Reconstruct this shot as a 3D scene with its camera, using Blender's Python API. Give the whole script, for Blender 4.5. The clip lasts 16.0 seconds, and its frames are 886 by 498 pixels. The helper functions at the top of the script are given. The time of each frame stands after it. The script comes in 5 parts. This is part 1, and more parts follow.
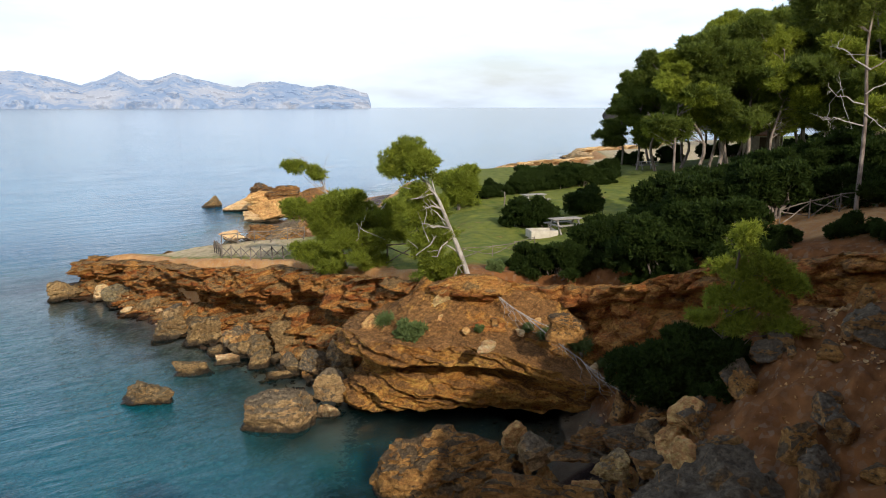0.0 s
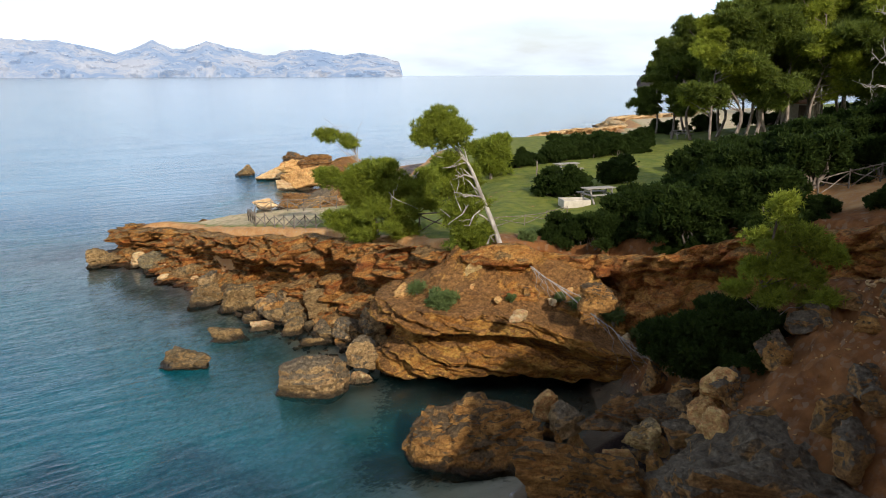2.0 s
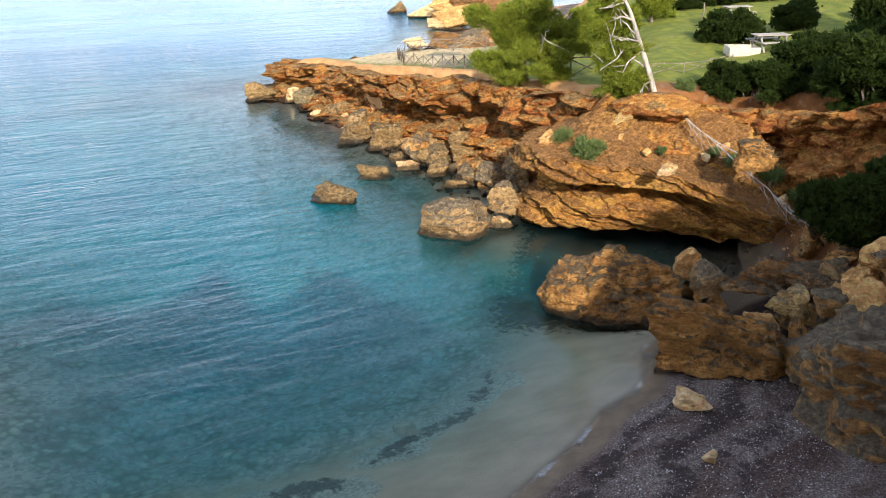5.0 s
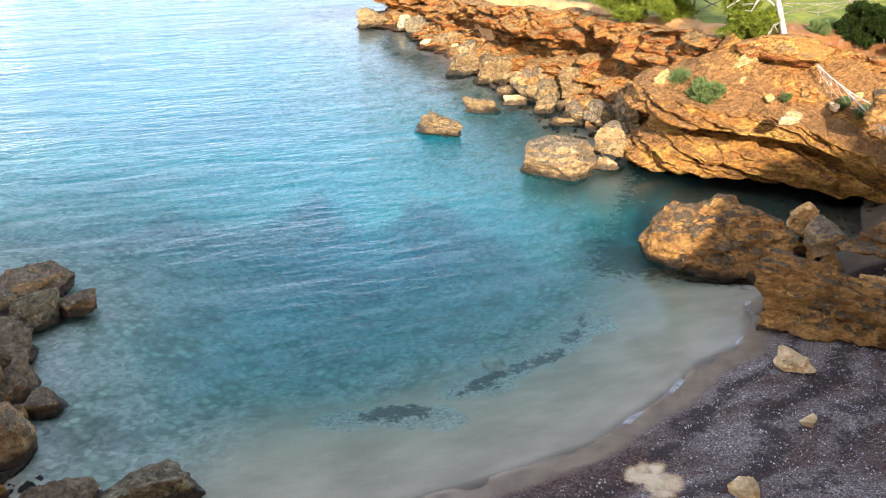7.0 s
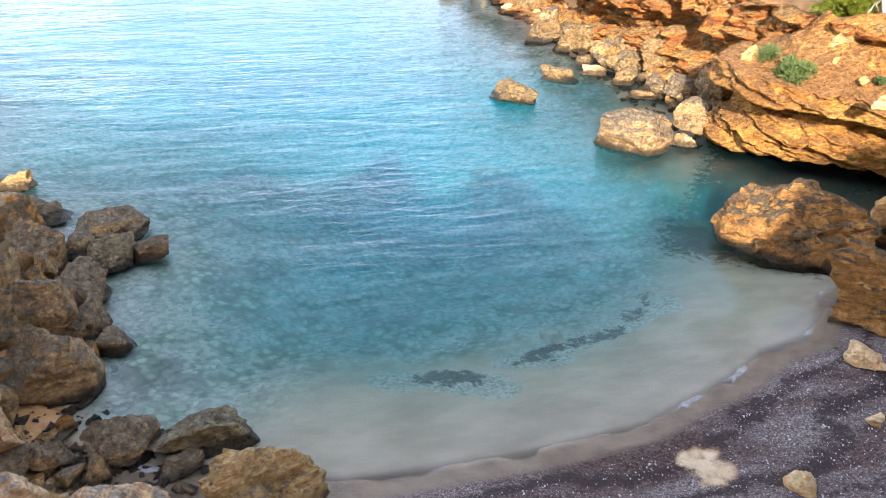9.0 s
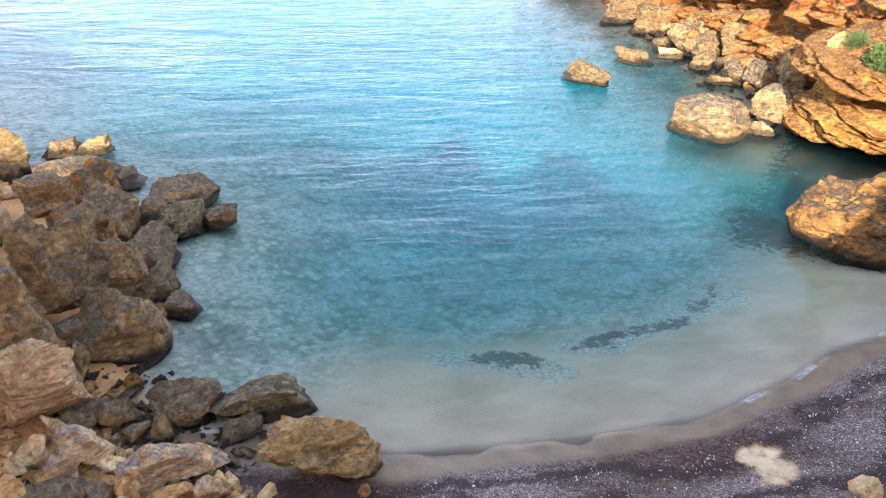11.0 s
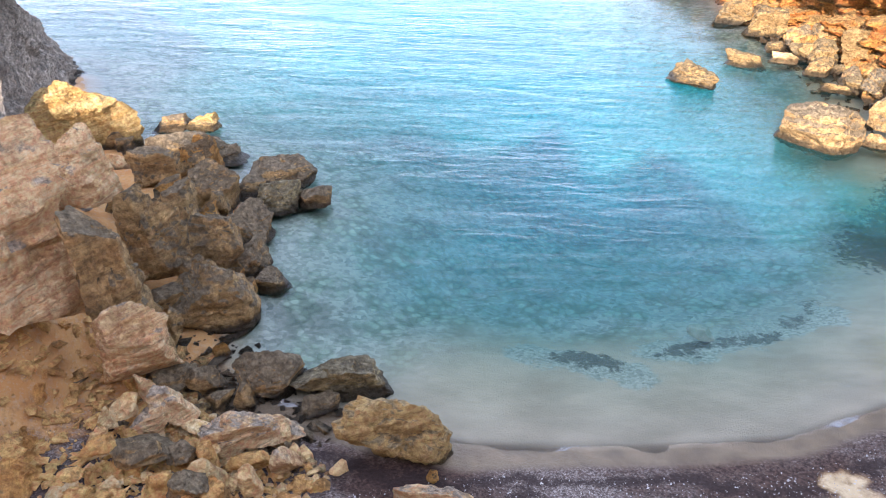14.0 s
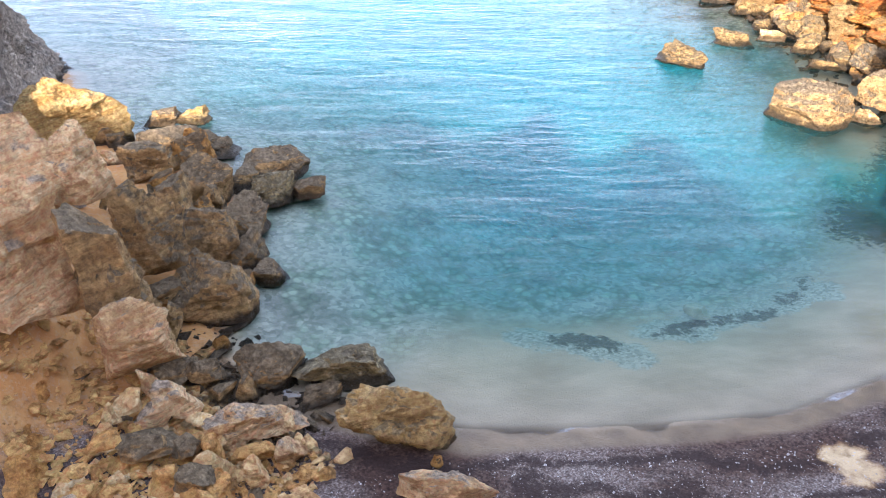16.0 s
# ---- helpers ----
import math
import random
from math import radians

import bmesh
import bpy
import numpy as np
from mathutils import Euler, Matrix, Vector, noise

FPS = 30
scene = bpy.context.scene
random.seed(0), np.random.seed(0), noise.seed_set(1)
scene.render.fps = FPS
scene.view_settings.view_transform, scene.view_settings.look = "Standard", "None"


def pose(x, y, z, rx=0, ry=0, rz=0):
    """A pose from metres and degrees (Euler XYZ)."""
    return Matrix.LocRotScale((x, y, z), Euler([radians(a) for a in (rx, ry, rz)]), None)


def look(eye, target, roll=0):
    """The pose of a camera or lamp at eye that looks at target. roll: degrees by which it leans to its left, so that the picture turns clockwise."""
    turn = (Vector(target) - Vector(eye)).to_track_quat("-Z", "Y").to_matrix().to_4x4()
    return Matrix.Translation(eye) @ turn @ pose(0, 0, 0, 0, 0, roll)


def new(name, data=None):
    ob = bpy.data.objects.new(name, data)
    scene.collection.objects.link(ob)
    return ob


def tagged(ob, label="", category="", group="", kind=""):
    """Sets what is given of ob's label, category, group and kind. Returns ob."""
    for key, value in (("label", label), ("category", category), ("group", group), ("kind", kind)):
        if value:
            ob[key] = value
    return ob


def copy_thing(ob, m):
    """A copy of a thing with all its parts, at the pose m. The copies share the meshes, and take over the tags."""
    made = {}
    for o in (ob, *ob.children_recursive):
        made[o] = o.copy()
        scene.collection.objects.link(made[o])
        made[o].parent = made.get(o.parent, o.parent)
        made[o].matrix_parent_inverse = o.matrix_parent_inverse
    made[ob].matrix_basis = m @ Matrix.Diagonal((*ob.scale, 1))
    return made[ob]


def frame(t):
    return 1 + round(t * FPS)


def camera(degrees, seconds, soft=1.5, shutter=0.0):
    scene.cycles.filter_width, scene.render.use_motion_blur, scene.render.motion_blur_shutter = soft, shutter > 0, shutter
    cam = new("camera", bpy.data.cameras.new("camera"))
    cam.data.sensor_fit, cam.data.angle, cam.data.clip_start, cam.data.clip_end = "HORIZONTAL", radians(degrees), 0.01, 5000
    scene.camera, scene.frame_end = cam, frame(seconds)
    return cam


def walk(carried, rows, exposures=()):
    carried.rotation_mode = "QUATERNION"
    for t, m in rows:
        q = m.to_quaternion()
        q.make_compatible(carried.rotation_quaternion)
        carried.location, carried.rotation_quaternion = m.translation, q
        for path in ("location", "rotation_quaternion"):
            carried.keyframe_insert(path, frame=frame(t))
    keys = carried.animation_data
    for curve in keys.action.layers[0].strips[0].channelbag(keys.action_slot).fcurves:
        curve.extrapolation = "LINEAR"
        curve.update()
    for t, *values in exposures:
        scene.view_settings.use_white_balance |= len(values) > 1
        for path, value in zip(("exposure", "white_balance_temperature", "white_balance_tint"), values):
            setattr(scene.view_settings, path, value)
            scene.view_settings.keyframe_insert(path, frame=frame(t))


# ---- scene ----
cam = camera(57.4, 16.0, 1.0)
PATH = [
    (0.0, pose(-0.039, -0.284, 12.159, 79.946, -0.027, 2.003)),
    (0.5, pose(-0.052, -0.291, 12.168, 79.879, 0.057, 2.227)),
    (1.0, pose(-0.043, -0.256, 12.150, 79.711, 0.185, 2.644)),
    (1.5, pose(-0.061, -0.341, 12.180, 79.001, 0.219, 3.297)),
    (2.0, pose(-0.092, -0.331, 12.163, 77.765, 0.131, 4.192)),
    (2.5, pose(-0.087, -0.360, 12.179, 75.954, 0.062, 5.407)),
    (3.0, pose(-0.054, -0.314, 12.202, 73.926, 0.133, 6.875)),
    (3.5, pose(-0.015, -0.253, 12.186, 72.028, 0.055, 8.699)),
    (4.0, pose(-0.009, -0.206, 12.158, 70.166, 0.075, 10.712)),
    (6.5, pose(-0.044, -0.007, 12.043, 63.266, -0.031, 21.043)),
    (7.0, pose(-0.062, 0.032, 12.016, 62.361, -0.297, 22.898)),
    (7.5, pose(-0.039, 0.072, 11.996, 61.604, -0.437, 24.626)),
    (8.0, pose(-0.010, 0.108, 11.976, 60.995, -0.744, 26.192)),
    (8.5, pose(0.006, 0.137, 11.974, 60.409, -1.032, 27.578)),
    (9.0, pose(0.022, 0.157, 11.988, 59.905, -1.163, 28.933)),
    (11.5, pose(-0.029, 0.208, 11.936, 58.061, -1.173, 35.625)),
    (12.0, pose(0.010, 0.217, 11.942, 57.817, -1.189, 37.337)),
    (12.5, pose(0.035, 0.241, 11.931, 57.621, -1.173, 39.012)),
    (13.0, pose(0.065, 0.252, 11.944, 57.580, -1.252, 40.481)),
    (13.5, pose(0.092, 0.243, 11.944, 57.677, -1.336, 41.419)),
    (14.0, pose(0.129, 0.254, 11.949, 57.718, -1.123, 41.770)),
    (14.5, pose(0.132, 0.258, 11.940, 57.578, -0.794, 41.667)),
    (15.0, pose(0.134, 0.238, 11.954, 57.310, -0.424, 41.330)),
    (15.5, pose(0.117, 0.181, 11.962, 57.092, -0.213, 40.854)),
    (16.0, pose(0.071, 0.131, 11.977, 56.804, -0.069, 40.371)),
]
walk(cam, PATH, [(0.0, -0.22, 6250, 11), (4.0, 0.28, 6250, 11), (6.5, 1.32, 6350, 14), (9.0, 1.66, 6280, 17), (16.0, 1.90, 6200, 19)])

# ---- world, sun and exposure ----
SUN_AZ, SUN_EL = 155.0, 27.0          # degrees; azimuth from +y towards +x
world = bpy.data.worlds.new("world")
scene.world = world
world.use_nodes = True
wn, wl = world.node_tree.nodes, world.node_tree.links
wn.clear()
w_out = wn.new("ShaderNodeOutputWorld")
w_bg = wn.new("ShaderNodeBackground")
w_sky = wn.new("ShaderNodeTexSky")
w_sky.sky_type = 'NISHITA'
w_sky.sun_disc = False
w_sky.sun_elevation, w_sky.sun_rotation = radians(SUN_EL), radians(SUN_AZ)
w_sky.air_density, w_sky.dust_density, w_sky.ozone_density = 1.0, 1.5, 1.5
w_tc = wn.new("ShaderNodeTexCoord")
w_map = wn.new("ShaderNodeMapping")
w_map.inputs["Scale"].default_value = (1.0, 1.0, 4.5)
w_noise = wn.new("ShaderNodeTexNoise")
w_noise.inputs["Scale"].default_value = 2.1
w_noise.inputs["Detail"].default_value = 7.0
w_noise.inputs["Roughness"].default_value = 0.55
w_ramp = wn.new("ShaderNodeValToRGB")
w_ramp.color_ramp.elements[0].position, w_ramp.color_ramp.elements[1].position = 0.34, 0.64
w_ramp.color_ramp.elements[0].color = (0.30, 0.30, 0.30, 1)
w_ramp.color_ramp.elements[1].color = (1, 1, 1, 1)
w_mix = wn.new("ShaderNodeMix")
w_mix.data_type = 'RGBA'
w_mix.inputs["B"].default_value = (14.8, 16.9, 19.6, 1)
wl.new(w_tc.outputs["Generated"], w_map.inputs["Vector"])
wl.new(w_map.outputs[0], w_noise.inputs["Vector"])
wl.new(w_noise.outputs[0], w_ramp.inputs[0])
# the cloud bank thins out overhead
w_sep = wn.new("ShaderNodeSeparateXYZ")
w_fade = wn.new("ShaderNodeMapRange")
w_fade.interpolation_type = 'SMOOTHSTEP'
w_fade.inputs["From Min"].default_value, w_fade.inputs["From Max"].default_value = 0.10, 0.55
w_fade.inputs["To Min"].default_value, w_fade.inputs["To Max"].default_value = 1.0, 0.225
w_mul = wn.new("ShaderNodeMath")
w_mul.operation = 'MULTIPLY'
wl.new(w_tc.outputs["Generated"], w_sep.inputs[0])
wl.new(w_sep.outputs["Z"], w_fade.inputs["Value"])
wl.new(w_ramp.outputs[0], w_mul.inputs[0])
wl.new(w_fade.outputs[0], w_mul.inputs[1])
wl.new(w_mul.outputs[0], w_mix.inputs["Factor"])
w_gain = wn.new("ShaderNodeMix")
w_gain.data_type, w_gain.blend_type = 'RGBA', 'MULTIPLY'
w_gain.inputs["Factor"].default_value = 1.0
w_gain.inputs["B"].default_value = (1.6, 1.45, 1.38, 1)
wl.new(w_sky.outputs[0], w_gain.inputs["A"])
wl.new(w_gain.outputs["Result"], w_mix.inputs["A"])
wl.new(w_mix.outputs["Result"], w_bg.inputs["Color"])
w_bg.inputs["Strength"].default_value = 0.1
wl.new(w_bg.outputs[0], w_out.inputs["Surface"])

sun_data = bpy.data.lights.new("sun", 'SUN')
sun_data.energy, sun_data.angle, sun_data.color = 4.4, radians(1.0), (1.0, 0.91, 0.765)
sun = new("sun", sun_data)
sun_dir = Vector((math.sin(radians(SUN_AZ)) * math.cos(radians(SUN_EL)),
                  math.cos(radians(SUN_AZ)) * math.cos(radians(SUN_EL)), math.sin(radians(SUN_EL))))
sun.matrix_world = look(sun_dir * 200, (0, 0, 0))


# ---- numeric helpers ----
def hash3(ix, iy, iz, seed):
    n = (ix.astype(np.int64) * 374761393 + iy.astype(np.int64) * 668265263
         + iz.astype(np.int64) * 2147483647 + seed * 974634777) & 0xFFFFFFFF
    n = ((n ^ (n >> 13)) * 1274126177) & 0xFFFFFFFF
    n = ((n ^ (n >> 15)) * 2246822519) & 0xFFFFFFFF
    n = n ^ (n >> 16)
    return n.astype(np.float64) / 4294967295.0


def vnoise(p, seed=0):
    """Smooth value noise in -1..1 at the rows of p."""
    i = np.floor(p)
    f = p - i
    f = f * f * f * (f * (f * 6 - 15) + 10)
    i = i.astype(np.int64)
    x, y, z = i[:, 0], i[:, 1], i[:, 2]
    out = 0
    for dx in (0, 1):
        wx = f[:, 0] if dx else 1 - f[:, 0]
        for dy in (0, 1):
            wy = f[:, 1] if dy else 1 - f[:, 1]
            for dz in (0, 1):
                wz = f[:, 2] if dz else 1 - f[:, 2]
                out = out + wx * wy * wz * hash3(x + dx, y + dy, z + dz, seed)
    return out * 2 - 1


def fbm(p, octaves=4, seed=0, gain=0.5):
    total, amp = 0, 1.0
    for k in range(octaves):
        total = total + amp * vnoise(p * 2.0 ** k, seed + k)
        amp *= gain
    return total


def blocks(p, seed=0):
    """Cellular breakage: a random value for the block that holds each row of p, and how near the row is to a joint (0 at the joint)."""
    base = np.floor(p).astype(np.int64)
    d1, d2, own = np.full(len(p), 9.0), np.full(len(p), 9.0), np.zeros(len(p))
    for dx in (-1, 0, 1):
        for dy in (-1, 0, 1):
            for dz in (-1, 0, 1):
                c = base + (dx, dy, dz)
                h = [hash3(c[:, 0], c[:, 1], c[:, 2], seed + k) for k in range(4)]
                d = (np.abs(c[:, 0] + h[0] - p[:, 0]) ** 2 + np.abs(c[:, 1] + h[1] - p[:, 1]) ** 2 + np.abs(c[:, 2] + h[2] - p[:, 2]) ** 2) ** 0.5
                closer = d < d1
                d2 = np.where(closer, d1, np.minimum(d2, d))
                own = np.where(closer, h[3], own)
                d1 = np.where(closer, d, d1)
    return own, d2 - d1


def sstep(v, a, b):
    t = np.clip((v - a) / (b - a), 0, 1)
    return t * t * (3 - 2 * t)


def signed(px, py, poly):
    """Distance to a closed outline, positive inside."""
    poly = np.array(poly, float)
    best, inside = np.full(px.shape, 1e18), np.zeros(px.shape, bool)
    for a, b in zip(poly, np.roll(poly, -1, 0)):
        e = b - a
        t = np.clip(((px - a[0]) * e[0] + (py - a[1]) * e[1]) / (e @ e), 0, 1)
        best = np.minimum(best, (px - a[0] - t * e[0]) ** 2 + (py - a[1] - t * e[1]) ** 2)
        cross = (a[1] > py) != (b[1] > py)
        with np.errstate(divide='ignore', invalid='ignore'):
            inside ^= cross & (px < e[0] * (py - a[1]) / (e[1] if e[1] else 1e-9) + a[0])
    return np.where(inside, 1, -1) * np.sqrt(best)


# ---- the lie of the land ----
# waterline, the upper edge of the north cliffs, and the foot of the south hillside
SHORE = [(-27, 52), (-25, 49.5), (-22, 48), (-17.5, 43), (-14, 40.5), (-10.5, 38.5), (-7, 36), (-5.3, 32.5), (-3, 31.8),
         (0, 32), (3.5, 32), (3.6, 27), (0.8, 22.4), (0.3, 21.5), (0.5, 20.6), (0.3, 19.4), (-0.6, 18.1), (-1.0, 16.8), (-2.3, 14.1), (-3.8, 12.4),
         (-5.2, 11.0), (-7.1, 9.4), (-9.6, 8.3), (-11.5, 7.2), (-13, 7.6), (-15, 9.2), (-17, 10.5), (-18, 12), (-20.5, 13),
         (-24, 12.0), (-26, 11.6), (-31.5, 14.2), (-45, 12), (-120, -20), (-900, -600), (-900, -4800), (4800, -4800),
         (4800, 900), (900, 700), (330, 380), (150, 262), (60, 226), (24, 204), (22, 172), (6, 146), (-2, 128),
         (-16, 104), (-23, 94), (-19, 86), (-21, 78), (-20, 70), (-17, 64), (-21, 57)]
UPPER = [(-26, 53), (-24.5, 50.5), (-21.5, 49), (-17, 44.6), (-13, 42.2), (-9.5, 39.8), (-6, 37), (-3.6, 33.6), (-1.5, 32.2),
         (0.8, 31.6), (2.2, 33), (4.2, 32.4), (6.4, 30.4), (9.5, 28.2), (13, 25.6), (17, 21), (24, 12), (60, -20), (400, -200),
         (4800, -200), (4800, 900), (900, 690), (330, 370), (150, 255), (60, 220), (28, 200), (27, 172), (11, 144), (3, 126),
         (-8, 103), (-9, 93), (-9, 84), (-9.5, 77), (-10, 70), (-10.5, 62), (-14, 54.5)]
HILL = [(3.8, 30), (4.6, 24), (4.6, 19.5), (7.4, 14.5), (5.0, 8.6), (-3, 6.0), (-6.4, 3.4), (-8.4, 1.2), (-10, 2.0), (-11.4, 2.7), (-12.7, 3.5), (-14.4, 5.7), (-19, 9),
        (-25, 9), (-32, 12.5), (-45, 10), (-120, -22), (-900, -602), (-900, -4800), (4800, -4800), (4800, 60), (60, 34), (10, 31)]


def land(px, py):
    """Height of ground, beach and sea bed at x, y, with the distances to the three outlines."""
    px, py = np.asarray(px, float), np.asarray(py, float)
    shore, upper, hill = signed(px, py, SHORE), signed(px, py, UPPER), signed(px, py, HILL)
    p = np.stack([px, py, 0 * px], -1).reshape(-1, 3)
    rough = fbm(p * 0.35, 4, 5).reshape(px.shape)
    fine = fbm(p * 1.7, 3, 9).reshape(px.shape)
    near = np.interp(px, [-27, -20, -13, -6, 0, 3, 6, 10, 14, 20, 40], [2.0, 2.8, 3.7, 4.4, 5.3, 4.9, 5.6, 6.8, 7.8, 9.0, 12])
    far = np.interp(px, [-30, -14, -8, 0, 20, 45, 90, 300], [0.8, 1.0, 3.2, 5.2, 6.0, 8.0, 13, 30])
    low = np.interp(px, [-10, 30, 90, 300], [1.2, 1.6, 5, 25])
    top = near + (far - near) * sstep(py, np.interp(px, [-8, -2], [50, 36]), np.interp(px, [-8, -2], [57, 52]))
    top = top + (low - top) * sstep(py, 85, 140)
    top = top + 0.12 * rough
    beach = np.clip(0.13 * shore, -0.05, 0.75) + 0.03 * fine
    rise = np.interp(hill, [0, 1.5, 8.0, 11, 30, 60, 300, 3000], [0.2, 1.6, 8.2, 8.8, 9.5, 12, 30, 120])
    rise = rise * (1 - 0.5 * sstep(px, -15, -20))
    east = sstep(px + 0.15 * np.minimum(py, 0), 4, 9)
    rise = rise * (1 - east) + east * np.interp(hill, [0, 2, 6, 10, 28, 45, 100, 3000], [0.6, 2.6, 5.2, 7.0, 9.5, 12, 20, 120])
    lower = beach + sstep(hill, -0.6, 0.8) * rise * (1 + 0.06 * rough) + sstep(hill, 0.5, 3) * (0.30 * fine + 0.22 * np.abs(fbm(p * 1.1, 3, 15)).reshape(px.shape))
    lower = np.where(upper > -2.5, np.minimum(lower, np.maximum(top - 1.2, beach)), lower)
    ground = lower + (np.maximum(top, lower) - lower) * sstep(upper, 0.0, 0.9)
    # unseen ridge behind, running from south-west to north-east, added to shade the cove
    over = (px - 2.0) * 0.547 - (py + 17.7) * 0.837
    shade_crest = np.interp(px, [-20, -12, -3, 2, 6, 14, 24], [23.5, 20.0, 21.5, 21.5, 20.5, 17.0, 15.0]) + 1.6 * rough
    rim = sstep(over, -13, 0) * sstep(py, 24, 8)
    ground = ground + (np.maximum(ground, shade_crest) - ground) * rim
    # unseen rise right of the view, added to shade gully, scree and boulders
    shade_flank = sstep(px - 0.503 * py - 2.5, 0, 5) * sstep(py, 32, 24) * sstep(py, -2, 6)
    ground = ground + (np.maximum(ground, np.interp(py, [3, 8, 20], [15.5, 13.4, 14.6]) + rough) - ground) * shade_flank
    out = -shore
    # extra depth offshore reaches the pale body colour that stands for sky reflection
    depth = np.interp(out, [0, 3, 8, 14, 30, 80, 400], [0.03, 0.45, 1.5, 2.5, 4.2, 7, 14]) + 5.0 * sstep(py, 46, 85) * sstep(out, 2, 12)
    bed = -depth + (0.06 * fine + 0.12 * rough) * sstep(out, 0.3, 6)
    z = np.where(shore > 0, np.maximum(ground, beach), bed)
    return z, shore, upper, hill


def ground_z(x, y):
    return float(land(np.array([float(x)]), np.array([float(y)]))[0][0])


# ---- materials ----
class Mat:
    """A small helper to lay out one node material."""

    def __init__(self, name):
        self.mat = bpy.data.materials.new(name)
        self.mat.use_nodes = True
        self.nodes, self.links = self.mat.node_tree.nodes, self.mat.node_tree.links
        self.bsdf = self.nodes["Principled BSDF"]
        self.out = self.nodes["Material Output"]
        self.coord = None

    def link(self, a, b):
        self.links.new(a, b)

    def where(self):
        if not self.coord:
            self.coord = self.nodes.new("ShaderNodeNewGeometry")
        return self.coord.outputs["Position"]

    def mapped(self, scale, turn=(0, 0, 0)):
        n = self.nodes.new("ShaderNodeMapping")
        n.vector_type = 'TEXTURE'
        n.inputs["Scale"].default_value = [1.0 / s for s in scale]
        n.inputs["Rotation"].default_value = [radians(a) for a in turn]
        self.link(self.where(), n.inputs["Vector"])
        return n.outputs[0]

    def noise(self, scale, detail=5, rough=0.55, vector=None, distort=0.0):
        n = self.nodes.new("ShaderNodeTexNoise")
        n.inputs["Scale"].default_value, n.inputs["Detail"].default_value = scale, detail
        n.inputs["Roughness"].default_value, n.inputs["Distortion"].default_value = rough, distort
        self.link(vector or self.where(), n.inputs["Vector"])
        return n.outputs["Fac"]

    def cells(self, scale, vector=None, feature='F1', value="Distance"):
        n = self.nodes.new("ShaderNodeTexVoronoi")
        n.feature = feature
        n.inputs["Scale"].default_value = scale
        self.link(vector or self.where(), n.inputs["Vector"])
        return n.outputs[value]

    def ramp(self, fac, stops):
        n = self.nodes.new("ShaderNodeValToRGB")
        e = n.color_ramp.elements
        while len(e) < len(stops):
            e.new(0.5)
        for el, (pos, col) in zip(e, stops):
            el.position = pos
            el.color = (*col, 1) if len(col) == 3 else col
        self.link(fac, n.inputs[0])
        return n.outputs[0]

    def step(self, fac, a, b):
        n = self.nodes.new("ShaderNodeMapRange")
        n.interpolation_type = 'SMOOTHSTEP'
        n.inputs["From Min"].default_value, n.inputs["From Max"].default_value = a, b
        self.link(fac, n.inputs["Value"])
        return n.outputs[0]

    def mix(self, fac, a, b, blend='MIX'):
        n = self.nodes.new("ShaderNodeMix")
        n.data_type, n.blend_type = 'RGBA', blend
        for sock, v in (("Factor", fac), ("A", a), ("B", b)):
            if isinstance(v, tuple):
                n.inputs[sock].default_value = (*v, 1) if len(v) == 3 else v
            elif isinstance(v, (int, float)):
                n.inputs[sock].default_value = v
            else:
                self.link(v, n.inputs[sock])
        return n.outputs["Result"]

    def math(self, op, a, b=0.0):
        n = self.nodes.new("ShaderNodeMath")
        n.operation = op
        for k, v in enumerate((a, b)):
            if isinstance(v, (int, float)):
                n.inputs[k].default_value = v
            else:
                self.link(v, n.inputs[k])
        return n.outputs[0]

    def attr(self, name):
        n = self.nodes.new("ShaderNodeAttribute")
        n.attribute_name = name
        return n.outputs["Fac"]

    def facing_up(self):
        if not self.coord:
            self.where()
        n = self.nodes.new("ShaderNodeSeparateXYZ")
        self.link(self.coord.outputs["Normal"], n.inputs[0])
        return n.outputs["Z"]

    def height(self):
        n = self.nodes.new("ShaderNodeSeparateXYZ")
        self.link(self.where(), n.inputs[0])
        return n.outputs["Z"]

    def chance(self):
        return self.nodes.new("ShaderNodeObjectInfo").outputs["Random"]

    def island(self):
        if not self.coord:
            self.where()
        return self.coord.outputs["Random Per Island"]

    def bump(self, fac, strength=0.5, distance=0.05, before=None):
        n = self.nodes.new("ShaderNodeBump")
        n.inputs["Strength"].default_value, n.inputs["Distance"].default_value = strength, distance
        self.link(fac, n.inputs["Height"])
        if before is not None:
            self.link(before, n.inputs["Normal"])
        return n.outputs[0]

    def finish(self, color, rough=0.85, normal=None, spec=0.3):
        if isinstance(color, tuple):
            self.bsdf.inputs["Base Color"].default_value = (*color, 1)
        else:
            self.link(color, self.bsdf.inputs["Base Color"])
        if isinstance(rough, (int, float)):
            self.bsdf.inputs["Roughness"].default_value = rough
        else:
            self.link(rough, self.bsdf.inputs["Roughness"])
        self.bsdf.inputs["Specular IOR Level"].default_value = spec
        if normal is not None:
            self.link(normal, self.bsdf.inputs["Normal"])
        return self.mat


